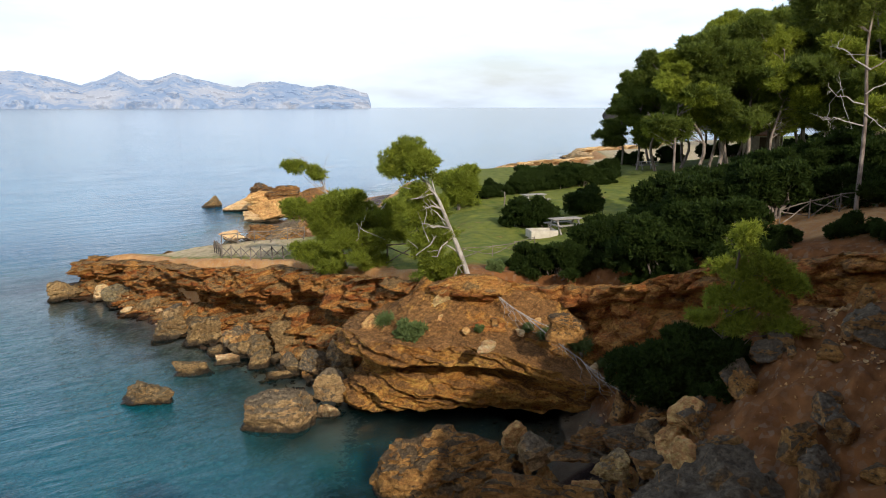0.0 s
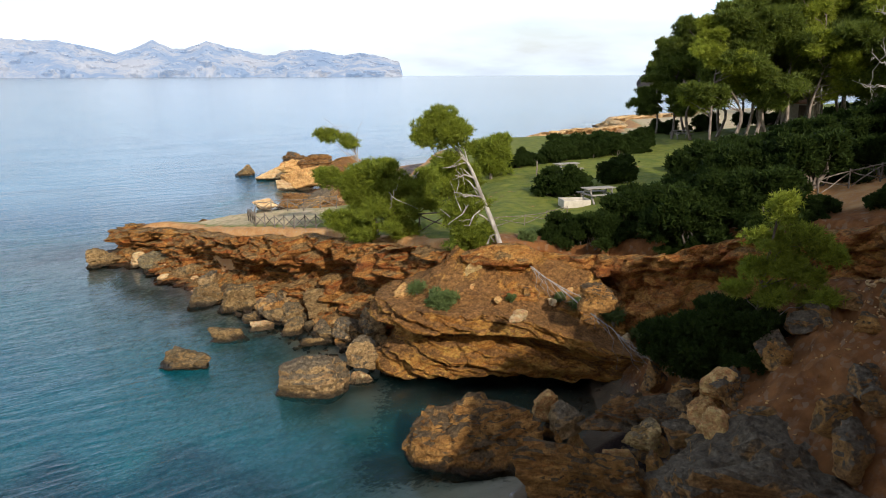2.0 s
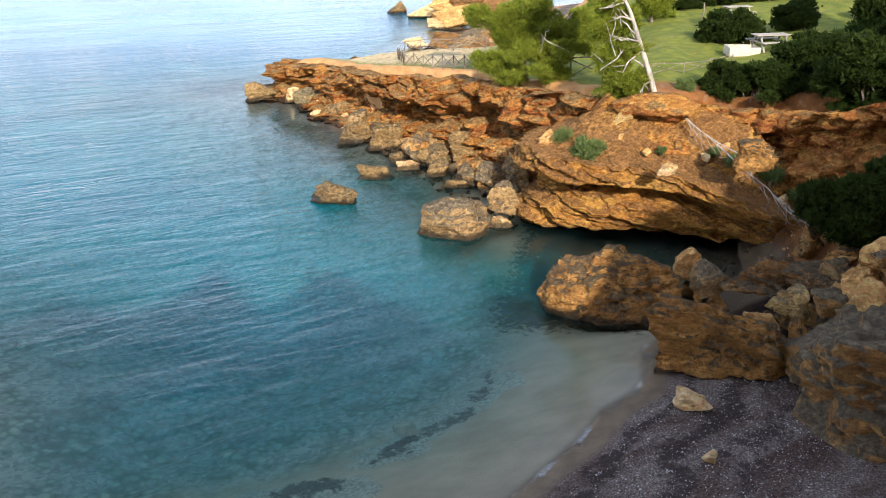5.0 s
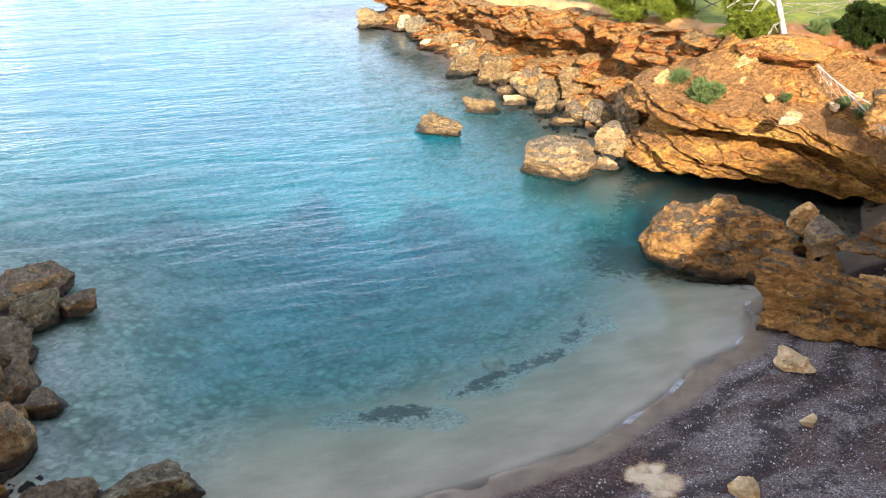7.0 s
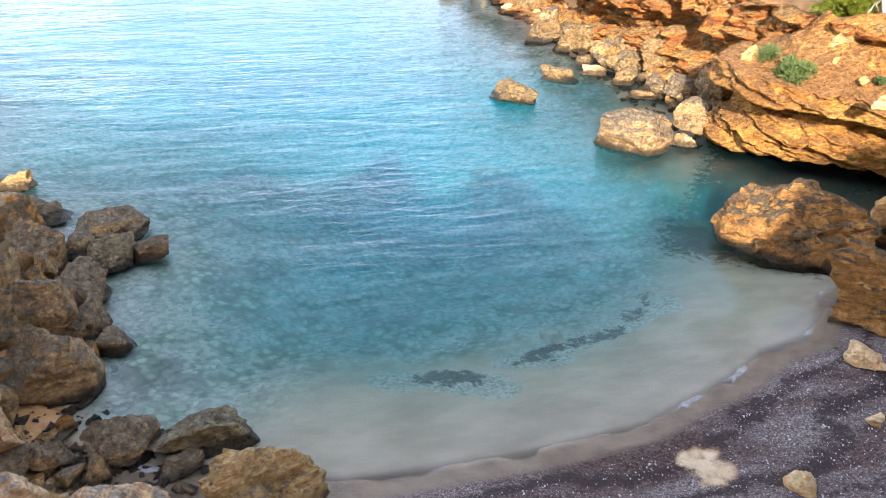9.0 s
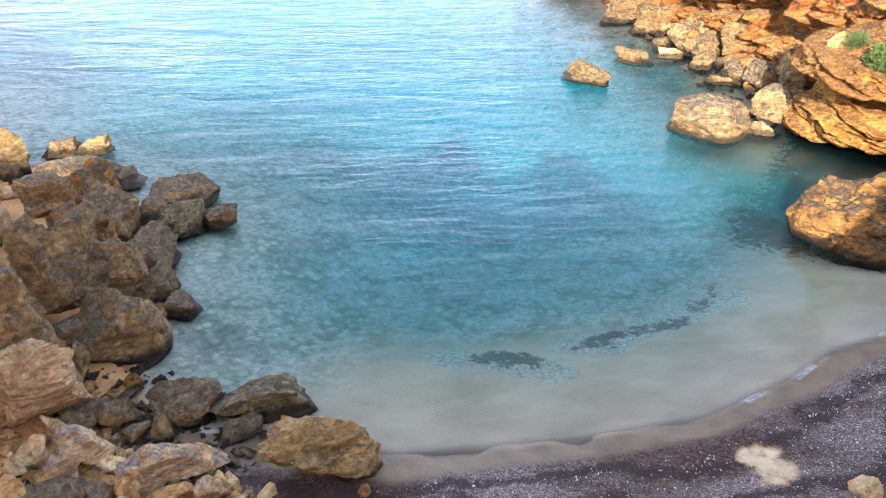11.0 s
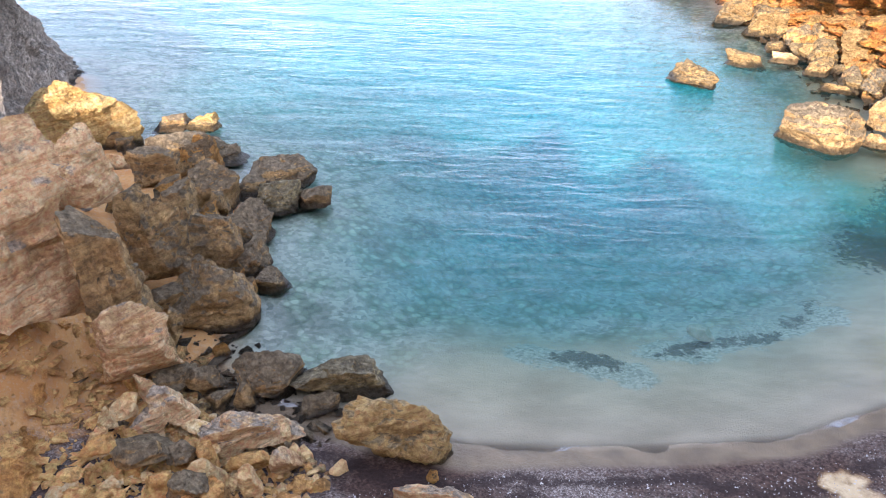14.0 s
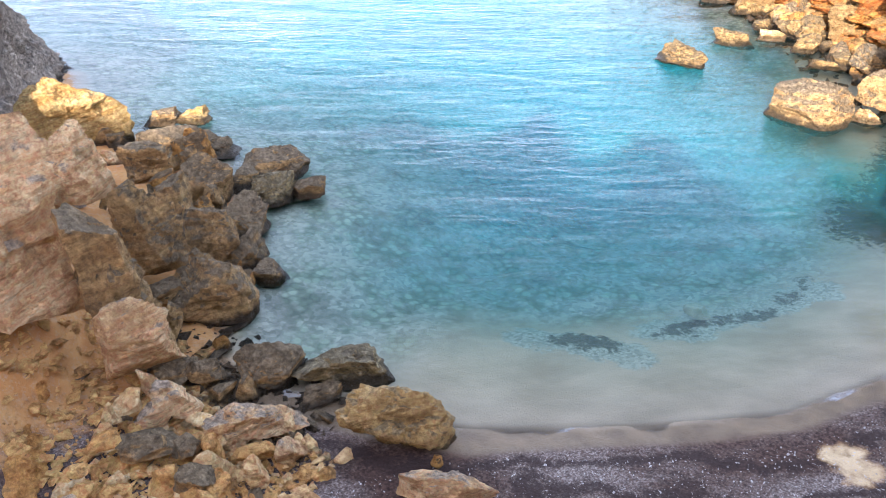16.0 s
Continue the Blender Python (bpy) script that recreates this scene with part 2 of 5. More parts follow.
def rock_material(name, fresh, warm, crust, crust_amount, layers=0.5, stain_amount=0.5, dip=(9, -7, 0), thick=1.0):
    """Layered sandstone: fresh colour, redder beds, and a grey weathered crust that sits on what faces up."""
    m = Mat(name)
    beds = m.mapped((0.35 / thick, 0.35 / thick, 3.2 / thick), dip)
    bed = m.noise(1.6, 6, 0.6, beds, 0.6)
    big = m.noise(0.55, 5, 0.6)
    mid = m.noise(2.6, 6, 0.62)
    fine = m.noise(19, 6, 0.7)
    pits = m.cells(9)
    col = m.mix(m.step(bed, 0.38, 0.64), fresh, warm)
    col = m.mix(m.math('MULTIPLY', m.step(big, 0.42, 0.7), 0.55), col, tuple(c * 0.62 for c in warm))
    col = m.mix(m.math('MULTIPLY', m.step(mid, 0.5, 0.72), 0.5), col, tuple(min(1, c * 1.28) for c in fresh))
    tone = m.math('MULTIPLY', m.math('SUBTRACT', m.chance(), 0.5), 0.35)
    lump = m.noise(1.5, 7, 0.66)
    up = m.math('ADD', m.math('ADD', m.facing_up(), m.math('MULTIPLY', m.math('SUBTRACT', lump, 0.5), 1.9)), tone)
    worn = m.mix(m.step(m.noise(6.0, 8, 0.75), 0.36, 0.64), crust, tuple(c * 0.48 for c in crust))
    worn = m.mix(m.math('MULTIPLY', m.step(m.noise(11.0, 6, 0.7), 0.60, 0.74), 0.55), worn, tuple(min(1, c * 1.9 + 0.06) for c in crust))
    col = m.mix(m.math('MULTIPLY', m.step(up, 0.82 - crust_amount, 1.12 - crust_amount), 0.92), col, worn)
    stain = m.noise(1.15, 7, 0.72, None, 0.4)
    col = m.mix(m.math('MULTIPLY', m.step(stain, 0.55, 0.66), stain_amount), col, (0.060, 0.044, 0.030))
    col = m.mix(0.55, col, m.mix(m.step(m.noise(7.5, 9, 0.78, None, 0.2), 0.34, 0.66), (0.16, 0.155, 0.15), (0.82, 0.81, 0.79)), 'OVERLAY')
    specks = m.math('MULTIPLY', m.step(m.noise(13.0, 5, 0.7), 0.60, 0.70), 0.45)
    col = m.mix(specks, col, (0.045, 0.034, 0.024))
    # dark wet band at the waterline, with a pale rim of salt and algae just above it
    level = m.math('ADD', m.height(), m.math('MULTIPLY', m.math('SUBTRACT', mid, 0.5), 0.5))
    col = m.mix(m.math('MULTIPLY', m.step(level, 0.36, 0.12), 0.9), col, (0.026, 0.020, 0.013))
    thin = m.noise(4.5, 6, 0.65, beds, 1.0)
    col = m.mix(m.math('MULTIPLY', m.step(thin, 0.47, 0.36), min(0.75, 0.45 * layers)), col, tuple(c * 0.3 for c in warm))
    pocks = m.step(m.noise(5.5, 7, 0.7), 0.50, 0.36)
    grain = m.bump(m.math('ADD', m.math('MULTIPLY', fine, 0.6), m.math('MULTIPLY', pits, 0.4)), 1.0, 0.12)
    grain = m.bump(pocks, 0.8, -0.11, grain)
    lay = m.bump(thin, layers, 0.16, grain)
    rough = m.math('SUBTRACT', 0.9, m.math('MULTIPLY', m.step(level, 0.3, 0.05), 0.5))
    return m.finish(col, rough, lay, 0.25)


ROCK = {
    'dark': rock_material("rock_dark", (0.50, 0.33, 0.15), (0.36, 0.215, 0.095), (0.25, 0.195, 0.125), 0.52, 0.6, 0.5),
    'brown': rock_material("rock_brown", (0.56, 0.30, 0.088), (0.38, 0.175, 0.048), (0.165, 0.118, 0.066), 0.42, 0.8),
    'shore': rock_material("rock_shore", (0.44, 0.295, 0.13), (0.30, 0.18, 0.072), (0.25, 0.185, 0.10), 0.30, 0.7, 0.55),
    'grey': rock_material("rock_grey", (0.52, 0.29, 0.10), (0.34, 0.17, 0.06), (0.20, 0.165, 0.115), 0.60, 0.8),
    'tan': rock_material("rock_tan", (0.72, 0.50, 0.225), (0.56, 0.35, 0.135), (0.46, 0.35, 0.195), 0.20, 1.0, 0.35),
    'pink': rock_material("rock_pink", (0.84, 0.59, 0.34), (0.70, 0.42, 0.20), (0.53, 0.44, 0.34), 0.10, 0.8, 0.25),
    'pale': rock_material("rock_pale", (0.88, 0.64, 0.35), (0.78, 0.48, 0.21), (0.66, 0.48, 0.29), -0.5, 0.5, 0.10),
    'ochre': rock_material("rock_ochre", (0.78, 0.47, 0.18), (0.64, 0.34, 0.115), (0.48, 0.335, 0.185), -0.35),
    'yellow': rock_material("rock_yellow", (0.74, 0.53, 0.23), (0.56, 0.33, 0.11), (0.40, 0.30, 0.17), -0.05, 0.9, 0.2),
    'flat': rock_material("rock_flat", (0.36, 0.285, 0.15), (0.28, 0.20, 0.095), (0.27, 0.225, 0.14), 0.55),
    'layered': rock_material("rock_layered", (0.46, 0.25, 0.085), (0.29, 0.135, 0.048), (0.20, 0.155, 0.10), 0.45, 1.2),
    'cliff': rock_material("rock_cliff", (0.64, 0.315, 0.080), (0.44, 0.135, 0.030), (0.46, 0.28, 0.105), 0.15, 1.2, 0.55),
    'prow': rock_material("rock_prow", (0.70, 0.385, 0.092), (0.54, 0.225, 0.046), (0.44, 0.215, 0.072), 0.32, 1.3, 0.3, (8, -20, 0), 1.2),
    'bank': rock_material("rock_bank", (0.68, 0.36, 0.115), (0.56, 0.26, 0.075), (0.48, 0.31, 0.15), -0.25, 0.7, 0.25),
    'slate': rock_material("rock_slate", (0.52, 0.43, 0.345), (0.35, 0.275, 0.215), (0.46, 0.39, 0.32), 0.10, 1.3, 0.3, (38, 36, 0), 2.4),
}


def ground_material():
    m = Mat("ground_cover")
    big, mid, fine = m.noise(0.28, 5), m.noise(1.5, 6, 0.6), m.noise(14, 6, 0.7)
    soil = m.mix(m.step(mid, 0.35, 0.65), (0.50, 0.235, 0.078), (0.60, 0.335, 0.13))
    soil = m.mix(m.math('MULTIPLY', m.step(fine, 0.5, 0.72), 0.6), soil, (0.52, 0.42, 0.29))
    soil = m.mix(m.math('MULTIPLY', m.step(m.cells(9.0, value="Color"), 0.72, 0.9), 0.22), soil, (0.45, 0.40, 0.33))
    grass = m.mix(m.step(mid, 0.3, 0.7), (0.085, 0.130, 0.012), (0.21, 0.220, 0.030))
    grass = m.mix(m.math('MULTIPLY', m.step(fine, 0.45, 0.7), 0.45), grass, (0.22, 0.19, 0.06))
    sand = m.mix(m.step(mid, 0.35, 0.7), (0.54, 0.40, 0.235), (0.66, 0.52, 0.33))
    # dark beach of dried sea grass with grey pebbles
    weed = m.mix(m.step(fine, 0.3, 0.7), (0.022, 0.012, 0.010), (0.110, 0.064, 0.049))
    pebble = m.mix(m.cells(30, value="Color"), (0.10, 0.078, 0.068), (0.48, 0.42, 0.38))
    streak = m.noise(0.42, 7, 0.62, m.mapped((0.6, 1.3, 1), (0, 0, 40)), 0.6)
    shingle = m.step(m.math('ADD', m.math('MULTIPLY', fine, 0.25), streak), 0.50, 0.78)
    grit = m.step(m.noise(26, 4, 0.7), 0.42, 0.62)
    beach = m.mix(m.math('MULTIPLY', m.math('MULTIPLY', shingle, m.math('ADD', 0.22, grit)), 0.85), weed, pebble)
    frayed = m.math('ADD', m.attr("wrack"), m.math('MULTIPLY', m.math('SUBTRACT', m.noise(4.0, 8, 0.78), 0.5), 2.8))
    beach = m.mix(m.math('MULTIPLY', m.step(frayed, 0.40, 0.90), 0.85), beach, m.mix(fine, (0.012, 0.007, 0.007), (0.050, 0.031, 0.027)))
    wet = m.mix(m.step(mid, 0.3, 0.7), (0.135, 0.098, 0.062), (0.215, 0.158, 0.10))
    beach = m.mix(m.attr("wet"), beach, wet)
    # sea bed: pale sand close in, stones and weed further out
    bed_sand = m.mix(m.step(m.noise(0.9, 5, 0.6, m.mapped((0.7, 1.2, 1), (0, 0, 40)), 0.1), 0.25, 0.75), (0.44, 0.37, 0.26), (0.63, 0.535, 0.39))
    bent = m.nodes.new("ShaderNodeVectorMath")
    bent.operation = 'ADD'
    wob = m.nodes.new("ShaderNodeTexNoise")
    wob.inputs["Scale"].default_value, wob.inputs["Detail"].default_value = 2.2, 4
    m.link(m.where(), wob.inputs["Vector"])
    m.link(m.where(), bent.inputs[0])
    little = m.nodes.new("ShaderNodeVectorMath")
    little.operation = 'SCALE'
    little.inputs["Scale"].default_value = 0.16
    m.link(wob.outputs["Color"], little.inputs[0])
    m.link(little.outputs[0], bent.inputs[1])
    bent = bent.outputs[0]
    bed_stone = m.mix(m.cells(4.2, bent, value="Color"), (0.20, 0.27, 0.20), (0.52, 0.60, 0.46))
    # rounded shading painted in: each stone darkens away from its cell centre
    bed_stone = m.mix(m.math('MULTIPLY', m.step(m.cells(4.2, bent), 0.3, 0.65), 0.5), bed_stone, (0.07, 0.09, 0.075))
    small_stone = m.mix(m.cells(8.0, bent, value="Color"), (0.25, 0.28, 0.235), (0.62, 0.62, 0.53))
    bed_stone = m.mix(m.step(m.noise(0.9, 5, 0.6), 0.40, 0.58), bed_stone, small_stone)
    weed_and_reflection = m.mix(fine, (0.018, 0.028, 0.022), (0.05, 0.06, 0.04))
    patch = m.noise(0.33, 6, 0.66)
    grit_bed = m.mix(m.cells(15.0, bent, value="Color"), (0.18, 0.24, 0.20), (0.62, 0.66, 0.56))
    bed_sand = m.mix(m.math('MULTIPLY', m.step(m.math('ADD', m.attr("gravel"), m.math('MULTIPLY', m.math('SUBTRACT', m.noise(3.0, 6, 0.7), 0.5), 1.6)), 0.35, 0.8), 0.75), bed_sand, grit_bed)
    bed = m.mix(m.attr("stony"), bed_sand, bed_stone)
    bed = m.mix(m.math('MULTIPLY', m.step(patch, 0.53, 0.63), m.math('MULTIPLY', m.attr("stony"), 0.4)), bed, weed_and_reflection)
    # this layer holds real weed patches plus the bluff's reflection, painted dark
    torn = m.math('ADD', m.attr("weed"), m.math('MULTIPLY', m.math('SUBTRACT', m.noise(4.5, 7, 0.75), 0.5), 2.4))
    bed = m.mix(m.math('MULTIPLY', m.step(torn, 0.45, 0.78), 0.75), bed, weed_and_reflection)
    col = m.mix(m.step(m.math('ADD', m.attr("grass"), m.math('MULTIPLY', m.math('SUBTRACT', mid, 0.5), 1.1)), 0.4, 0.6), soil, grass)
    scree = m.mix(m.step(mid, 0.3, 0.7), (0.13, 0.050, 0.013), (0.27, 0.112, 0.034))
    scree = m.mix(m.math('MULTIPLY', m.step(m.cells(7.0, value="Color"), 0.66, 0.88), 0.4), scree, (0.26, 0.20, 0.14))
    col = m.mix(m.attr("scree"), col, scree)
    fray = m.math('MULTIPLY', m.math('SUBTRACT', m.noise(2.6, 7, 0.72), 0.5), 1.7)
    col = m.mix(m.step(m.math('ADD', m.attr("sand"), fray), 0.25, 1.15), col, sand)
    col = m.mix(m.step(m.math('SUBTRACT', m.attr("beach"), fray), 0.05, 0.75), col, beach)
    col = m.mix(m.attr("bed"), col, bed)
    n = m.bump(fine, 0.6, 0.06)
    n = m.bump(mid, 0.4, 0.15, n)
    n = m.bump(m.cells(30), 0.35, 0.03, n)
    rough = m.math('SUBTRACT', 0.92, m.math('MULTIPLY', m.attr("wet"), 0.45))
    return m.finish(col, rough, n, 0.25)


def water_material():
    """Clear sea water: sees through where it is shallow, takes its own blue-green body where deep, paler offshore for
    sky reflection, and mirrors the sky.
    """
    m = Mat("sea_water")
    m.nodes.remove(m.bsdf)
    depth = m.attr("depth")
    # last stop is lightened: sky reflection on the open sea put into the colour
    body = m.ramp(m.math('DIVIDE', depth, 10.0), [(0.0, (0.080, 0.270, 0.255)), (0.14, (0.011, 0.210, 0.250)),
                                                 (0.32, (0.004, 0.118, 0.186)), (0.55, (0.010, 0.108, 0.194)), (1.0, (0.075, 0.260, 0.400))])
    drift = m.noise(0.09, 5, 0.6, m.mapped((0.6, 1.4, 1), (0, 0, 40)), 0.7)
    body = m.mix(m.math('MULTIPLY', m.step(drift, 0.42, 0.66), 0.45), body, (0.004, 0.080, 0.150))
    shoal = m.noise(0.16, 6, 0.62, None, 0.5)
    body = m.mix(m.math('MULTIPLY', m.step(shoal, 0.50, 0.68), m.math('MULTIPLY', m.step(depth, 5.0, 2.0), 0.45)), body, (0.020, 0.300, 0.320))
    opaque = m.math('SUBTRACT', 1.0, m.math('POWER', 0.37, m.math('POWER', m.math('DIVIDE', depth, 2.3), 1.7)))
    tint = m.ramp(m.math('DIVIDE', depth, 3.0), [(0.0, (1, 1, 1)), (0.10, (0.87, 0.95, 0.92)), (0.32, (0.48, 0.82, 0.83)), (1.0, (0.15, 0.66, 0.74))])
    clear = m.nodes.new("ShaderNodeBsdfTransparent")
    m.link(tint, clear.inputs["Color"])
    deep = m.nodes.new("ShaderNodeBsdfDiffuse")
    m.link(body, deep.inputs["Color"])
    inner = m.nodes.new("ShaderNodeMixShader")
    m.link(opaque, inner.inputs[0])
    m.link(clear.outputs[0], inner.inputs[1])
    m.link(deep.outputs[0], inner.inputs[2])
    # wind waves: crests run across the cove's mouth, stronger in gusts
    gust = m.math('ADD', 0.45, m.math('MULTIPLY', m.step(m.noise(0.12, 3, 0.5, m.mapped((0.5, 1.6, 1), (0, 0, 40)), 0.3), 0.35, 0.65), 0.9))
    swell = m.noise(0.5, 3, 0.5, m.mapped((0.42, 1.5, 1), (0, 0, 38)), 0.6)
    chop = m.noise(1.7, 4, 0.55, m.mapped((0.5, 1.6, 1), (0, 0, 43)), 0.7)
    fine = m.noise(6.0, 4, 0.6, m.mapped((0.6, 1.4, 1), (0, 0, 35)), 0.4)
    calm = m.math('MULTIPLY', m.step(depth, 0.0, 2.0), m.math('SUBTRACT', 1.0, m.math('MULTIPLY', m.step(depth, 3.5, 8.0), 0.72)))
    calm = m.math('ADD', 0.25, m.math('MULTIPLY', calm, 0.75))
    wave = m.bump(m.math('MULTIPLY', swell, calm), 0.6, 0.17)
    wave = m.bump(m.math('MULTIPLY', chop, m.math('MULTIPLY', calm, gust)), 0.7, 0.085, wave)
    wave = m.bump(m.math('MULTIPLY', fine, calm), 0.6, 0.022, wave)
    gloss = m.nodes.new("ShaderNodeBsdfGlossy")
    m.link(m.math('ADD', 0.03, m.math('MULTIPLY', m.step(depth, 4.5, 13.0), 0.10)), gloss.inputs["Roughness"])
    m.link(wave, gloss.inputs["Normal"])
    fres = m.nodes.new("ShaderNodeFresnel")
    fres.inputs["IOR"].default_value = 1.345
    m.link(wave, fres.inputs["Normal"])
    outer = m.nodes.new("ShaderNodeMixShader")
    m.link(fres.outputs[0], outer.inputs[0])
    m.link(inner.outputs[0], outer.inputs[1])
    m.link(gloss.outputs[0], outer.inputs[2])
    foam = m.nodes.new("ShaderNodeBsdfDiffuse")
    foam.inputs["Color"].default_value = (0.8, 0.8, 0.8, 1)
    edge = m.math('MULTIPLY', m.step(depth, 0.036, 0.022), m.math('MULTIPLY', m.step(m.noise(0.8, 5, 0.6), 0.52, 0.66), 0.32))
    lace = m.nodes.new("ShaderNodeMixShader")
    m.link(edge, lace.inputs[0])
    m.link(outer.outputs[0], lace.inputs[1])
    m.link(foam.outputs[0], lace.inputs[2])
    m.link(lace.outputs[0], m.out.inputs["Surface"])
    return m.mat


def leaf_material(name, dark, light, shine=0.3):
    m = Mat(name)
    col = m.mix(m.island(), dark, light)
    col = m.mix(m.math('MULTIPLY', m.step(m.noise(0.7, 3), 0.4, 0.65), 0.5), col, tuple((a + b) * 0.62 for a, b in zip(dark, light)))
    col = m.mix(m.math('MULTIPLY', m.chance(), 0.3), col, dark)
    m.finish(col, 0.6, None, shine)
    through_leaf = m.nodes.new("ShaderNodeBsdfTranslucent")
    m.link(m.mix(0.5, col, light), through_leaf.inputs["Color"])
    both = m.nodes.new("ShaderNodeMixShader")
    both.inputs[0].default_value = 0.38
    m.link(m.bsdf.outputs[0], both.inputs[1])
    m.link(through_leaf.outputs[0], both.inputs[2])
    m.link(both.outputs[0], m.out.inputs["Surface"])
    return m.mat


def bark_material(name, dark, light):
    m = Mat(name)
    ridge = m.noise(7, 6, 0.65, m.mapped((1, 1, 0.22)))
    col = m.mix(m.step(ridge, 0.35, 0.65), dark, light)
    col = m.mix(m.math('MULTIPLY', m.step(m.noise(1.3, 4), 0.5, 0.7), 0.5), col, tuple(c * 0.55 for c in dark))
    return m.finish(col, 0.9, m.bump(ridge, 0.7, 0.03), 0.2)


def plain_material(name, a, b, scale=6.0, rough=0.85):
    m = Mat(name)
    n = m.noise(scale, 6, 0.65)
    return m.finish(m.mix(m.step(n, 0.3, 0.7), a, b), rough, m.bump(n, 0.3, 0.02), 0.3)


GROUND = ground_material()
WATER = water_material()
PINE_LEAF = leaf_material("pine_needles", (0.036, 0.066, 0.007), (0.42, 0.46, 0.044))
PINE_DARK = leaf_material("pine_needles_dark", (0.024, 0.046, 0.008), (0.21, 0.25, 0.030))
MASTIC_LEAF = leaf_material("mastic_leaves", (0.013, 0.025, 0.005), (0.052, 0.078, 0.014), 0.10)
SPURGE_LEAF = leaf_material("spurge_leaves", (0.07, 0.11, 0.03), (0.20, 0.25, 0.08))
BARK = bark_material("pine_bark", (0.12, 0.09, 0.07), (0.31, 0.255, 0.21))
DEADWOOD = bark_material("bleached_wood", (0.29, 0.25, 0.21), (0.53, 0.48, 0.42))
FENCE_WOOD = bark_material("weathered_fence_wood", (0.13, 0.10, 0.075), (0.29, 0.245, 0.195))
TABLE_WOOD = plain_material("weathered_plank", (0.26, 0.23, 0.19), (0.42, 0.38, 0.33))
LIMEWASH = plain_material("limewashed_masonry", (0.46, 0.40, 0.31), (0.62, 0.56, 0.46), 3.0)
ROOF_TILE = plain_material("clay_roof_tile", (0.45, 0.20, 0.10), (0.58, 0.31, 0.18), 5.0)
TIMBER_DARK = plain_material("dark_timber", (0.07, 0.045, 0.03), (0.14, 0.10, 0.07), 5.0)
BED_STONE = plain_material("submerged_stones", (0.20, 0.23, 0.17), (0.50, 0.50, 0.38), 2.0)
PEBBLES = plain_material("grey_pebbles", (0.20, 0.18, 0.175), (0.62, 0.60, 0.58), 3.0)


# ---- mesh helpers ----
def mesh_np(name, verts, faces):
    """A mesh from an array of points and one of equal-sized faces."""
    verts, faces = np.asarray(verts, np.float32), np.asarray(faces, np.int32)
    me = bpy.data.meshes.new(name)
    k = faces.shape[1]
    me.vertices.add(len(verts))
    me.vertices.foreach_set("co", verts.ravel())
    me.loops.add(faces.size)
    me.loops.foreach_set("vertex_index", faces.ravel())
    me.polygons.add(len(faces))
    me.polygons.foreach_set("loop_start", np.arange(0, faces.size, k, dtype=np.int32))
    me.polygons.foreach_set("loop_total", np.full(len(faces), k, np.int32))
    me.update(calc_edges=True)
    me.validate()
    return me


def soften(me, on=True):
    me.polygons.foreach_set("use_smooth", np.full(len(me.polygons), on))
    return me


def grid_faces(nu, nv, wrap=False):
    i, j = np.meshgrid(np.arange(nu - (0 if wrap else 1)), np.arange(nv - 1), indexing='ij')
    a, b = i * nv + j, ((i + 1) % nu) * nv + j
    return np.stack([a, b, b + 1, a + 1], -1).reshape(-1, 4)


def put(name, me, material, parent=None):
    """Link a mesh as an object, under a parent if one is given."""
    if not me.materials:
        me.materials.append(material)
    ob = new(name, me)
    if parent:
        ob.parent = parent
    return ob


def tube(points, radii, sides=7):
    """A tapered round bar along a line of points."""
    p = np.array(points, float)
    d = np.gradient(p, axis=0)
    d /= np.linalg.norm(d, axis=1)[:, None] + 1e-9
    ref = np.where(np.abs(d[:, 2:3]) > 0.9, [[1.0, 0, 0]], [[0, 0, 1.0]])
    u = np.cross(d, ref)
    u /= np.linalg.norm(u, axis=1)[:, None] + 1e-9
    v = np.cross(d, u)
    a = np.linspace(0, 2 * np.pi, sides, endpoint=False)
    ring = u[:, None] * np.cos(a)[None, :, None] + v[:, None] * np.sin(a)[None, :, None]
    verts = p[:, None] + ring * np.array(radii, float)[:, None, None]
    n = len(p)
    faces = []
    for i in range(n - 1):
        for k in range(sides):
            faces.append((i * sides + k, i * sides + (k + 1) % sides, (i + 1) * sides + (k + 1) % sides, (i + 1) * sides + k))
    return verts.reshape(-1, 3), np.array(faces)


def join(parts):
    vs, fs, n = [], [], 0
    for v, f in parts:
        vs.append(v)
        fs.append(np.asarray(f) + n)
        n += len(v)
    return np.concatenate(vs), np.concatenate(fs)


def smooth_line(points, n):
    """n points on a smooth curve through the given ones."""
    p = np.array(points, float)
    t = np.concatenate([[0], np.cumsum(np.linalg.norm(np.diff(p[:, :3], axis=0), axis=1))])
    m = np.gradient(p, t, axis=0)
    q = np.linspace(0, t[-1], n)
    i = np.clip(np.searchsorted(t, q) - 1, 0, len(t) - 2)
    h = (t[i + 1] - t[i])[:, None]
    s = ((q - t[i]) / (t[i + 1] - t[i]))[:, None]
    return ((1 + 2 * s) * (1 - s) ** 2 * p[i] + s * (1 - s) ** 2 * h * m[i]
            + s * s * (3 - 2 * s) * p[i + 1] + s * s * (s - 1) * h * m[i + 1])


def float_layer(me, name, values):
    me.attributes.new(name, 'FLOAT', 'POINT').data.foreach_set("value", np.asarray(values, np.float32).ravel())


# ---- ground sheet and sea ----
def spread(lo, hi, step, far_lo, far_hi, n_lo, n_hi):
    mid = np.arange(lo, hi + 1e-6, step)
    a = lo - np.geomspace(step, lo - far_lo, n_lo)[::-1]
    b = hi + np.geomspace(step, far_hi - hi, n_hi)
    return np.concatenate([a, mid, b])


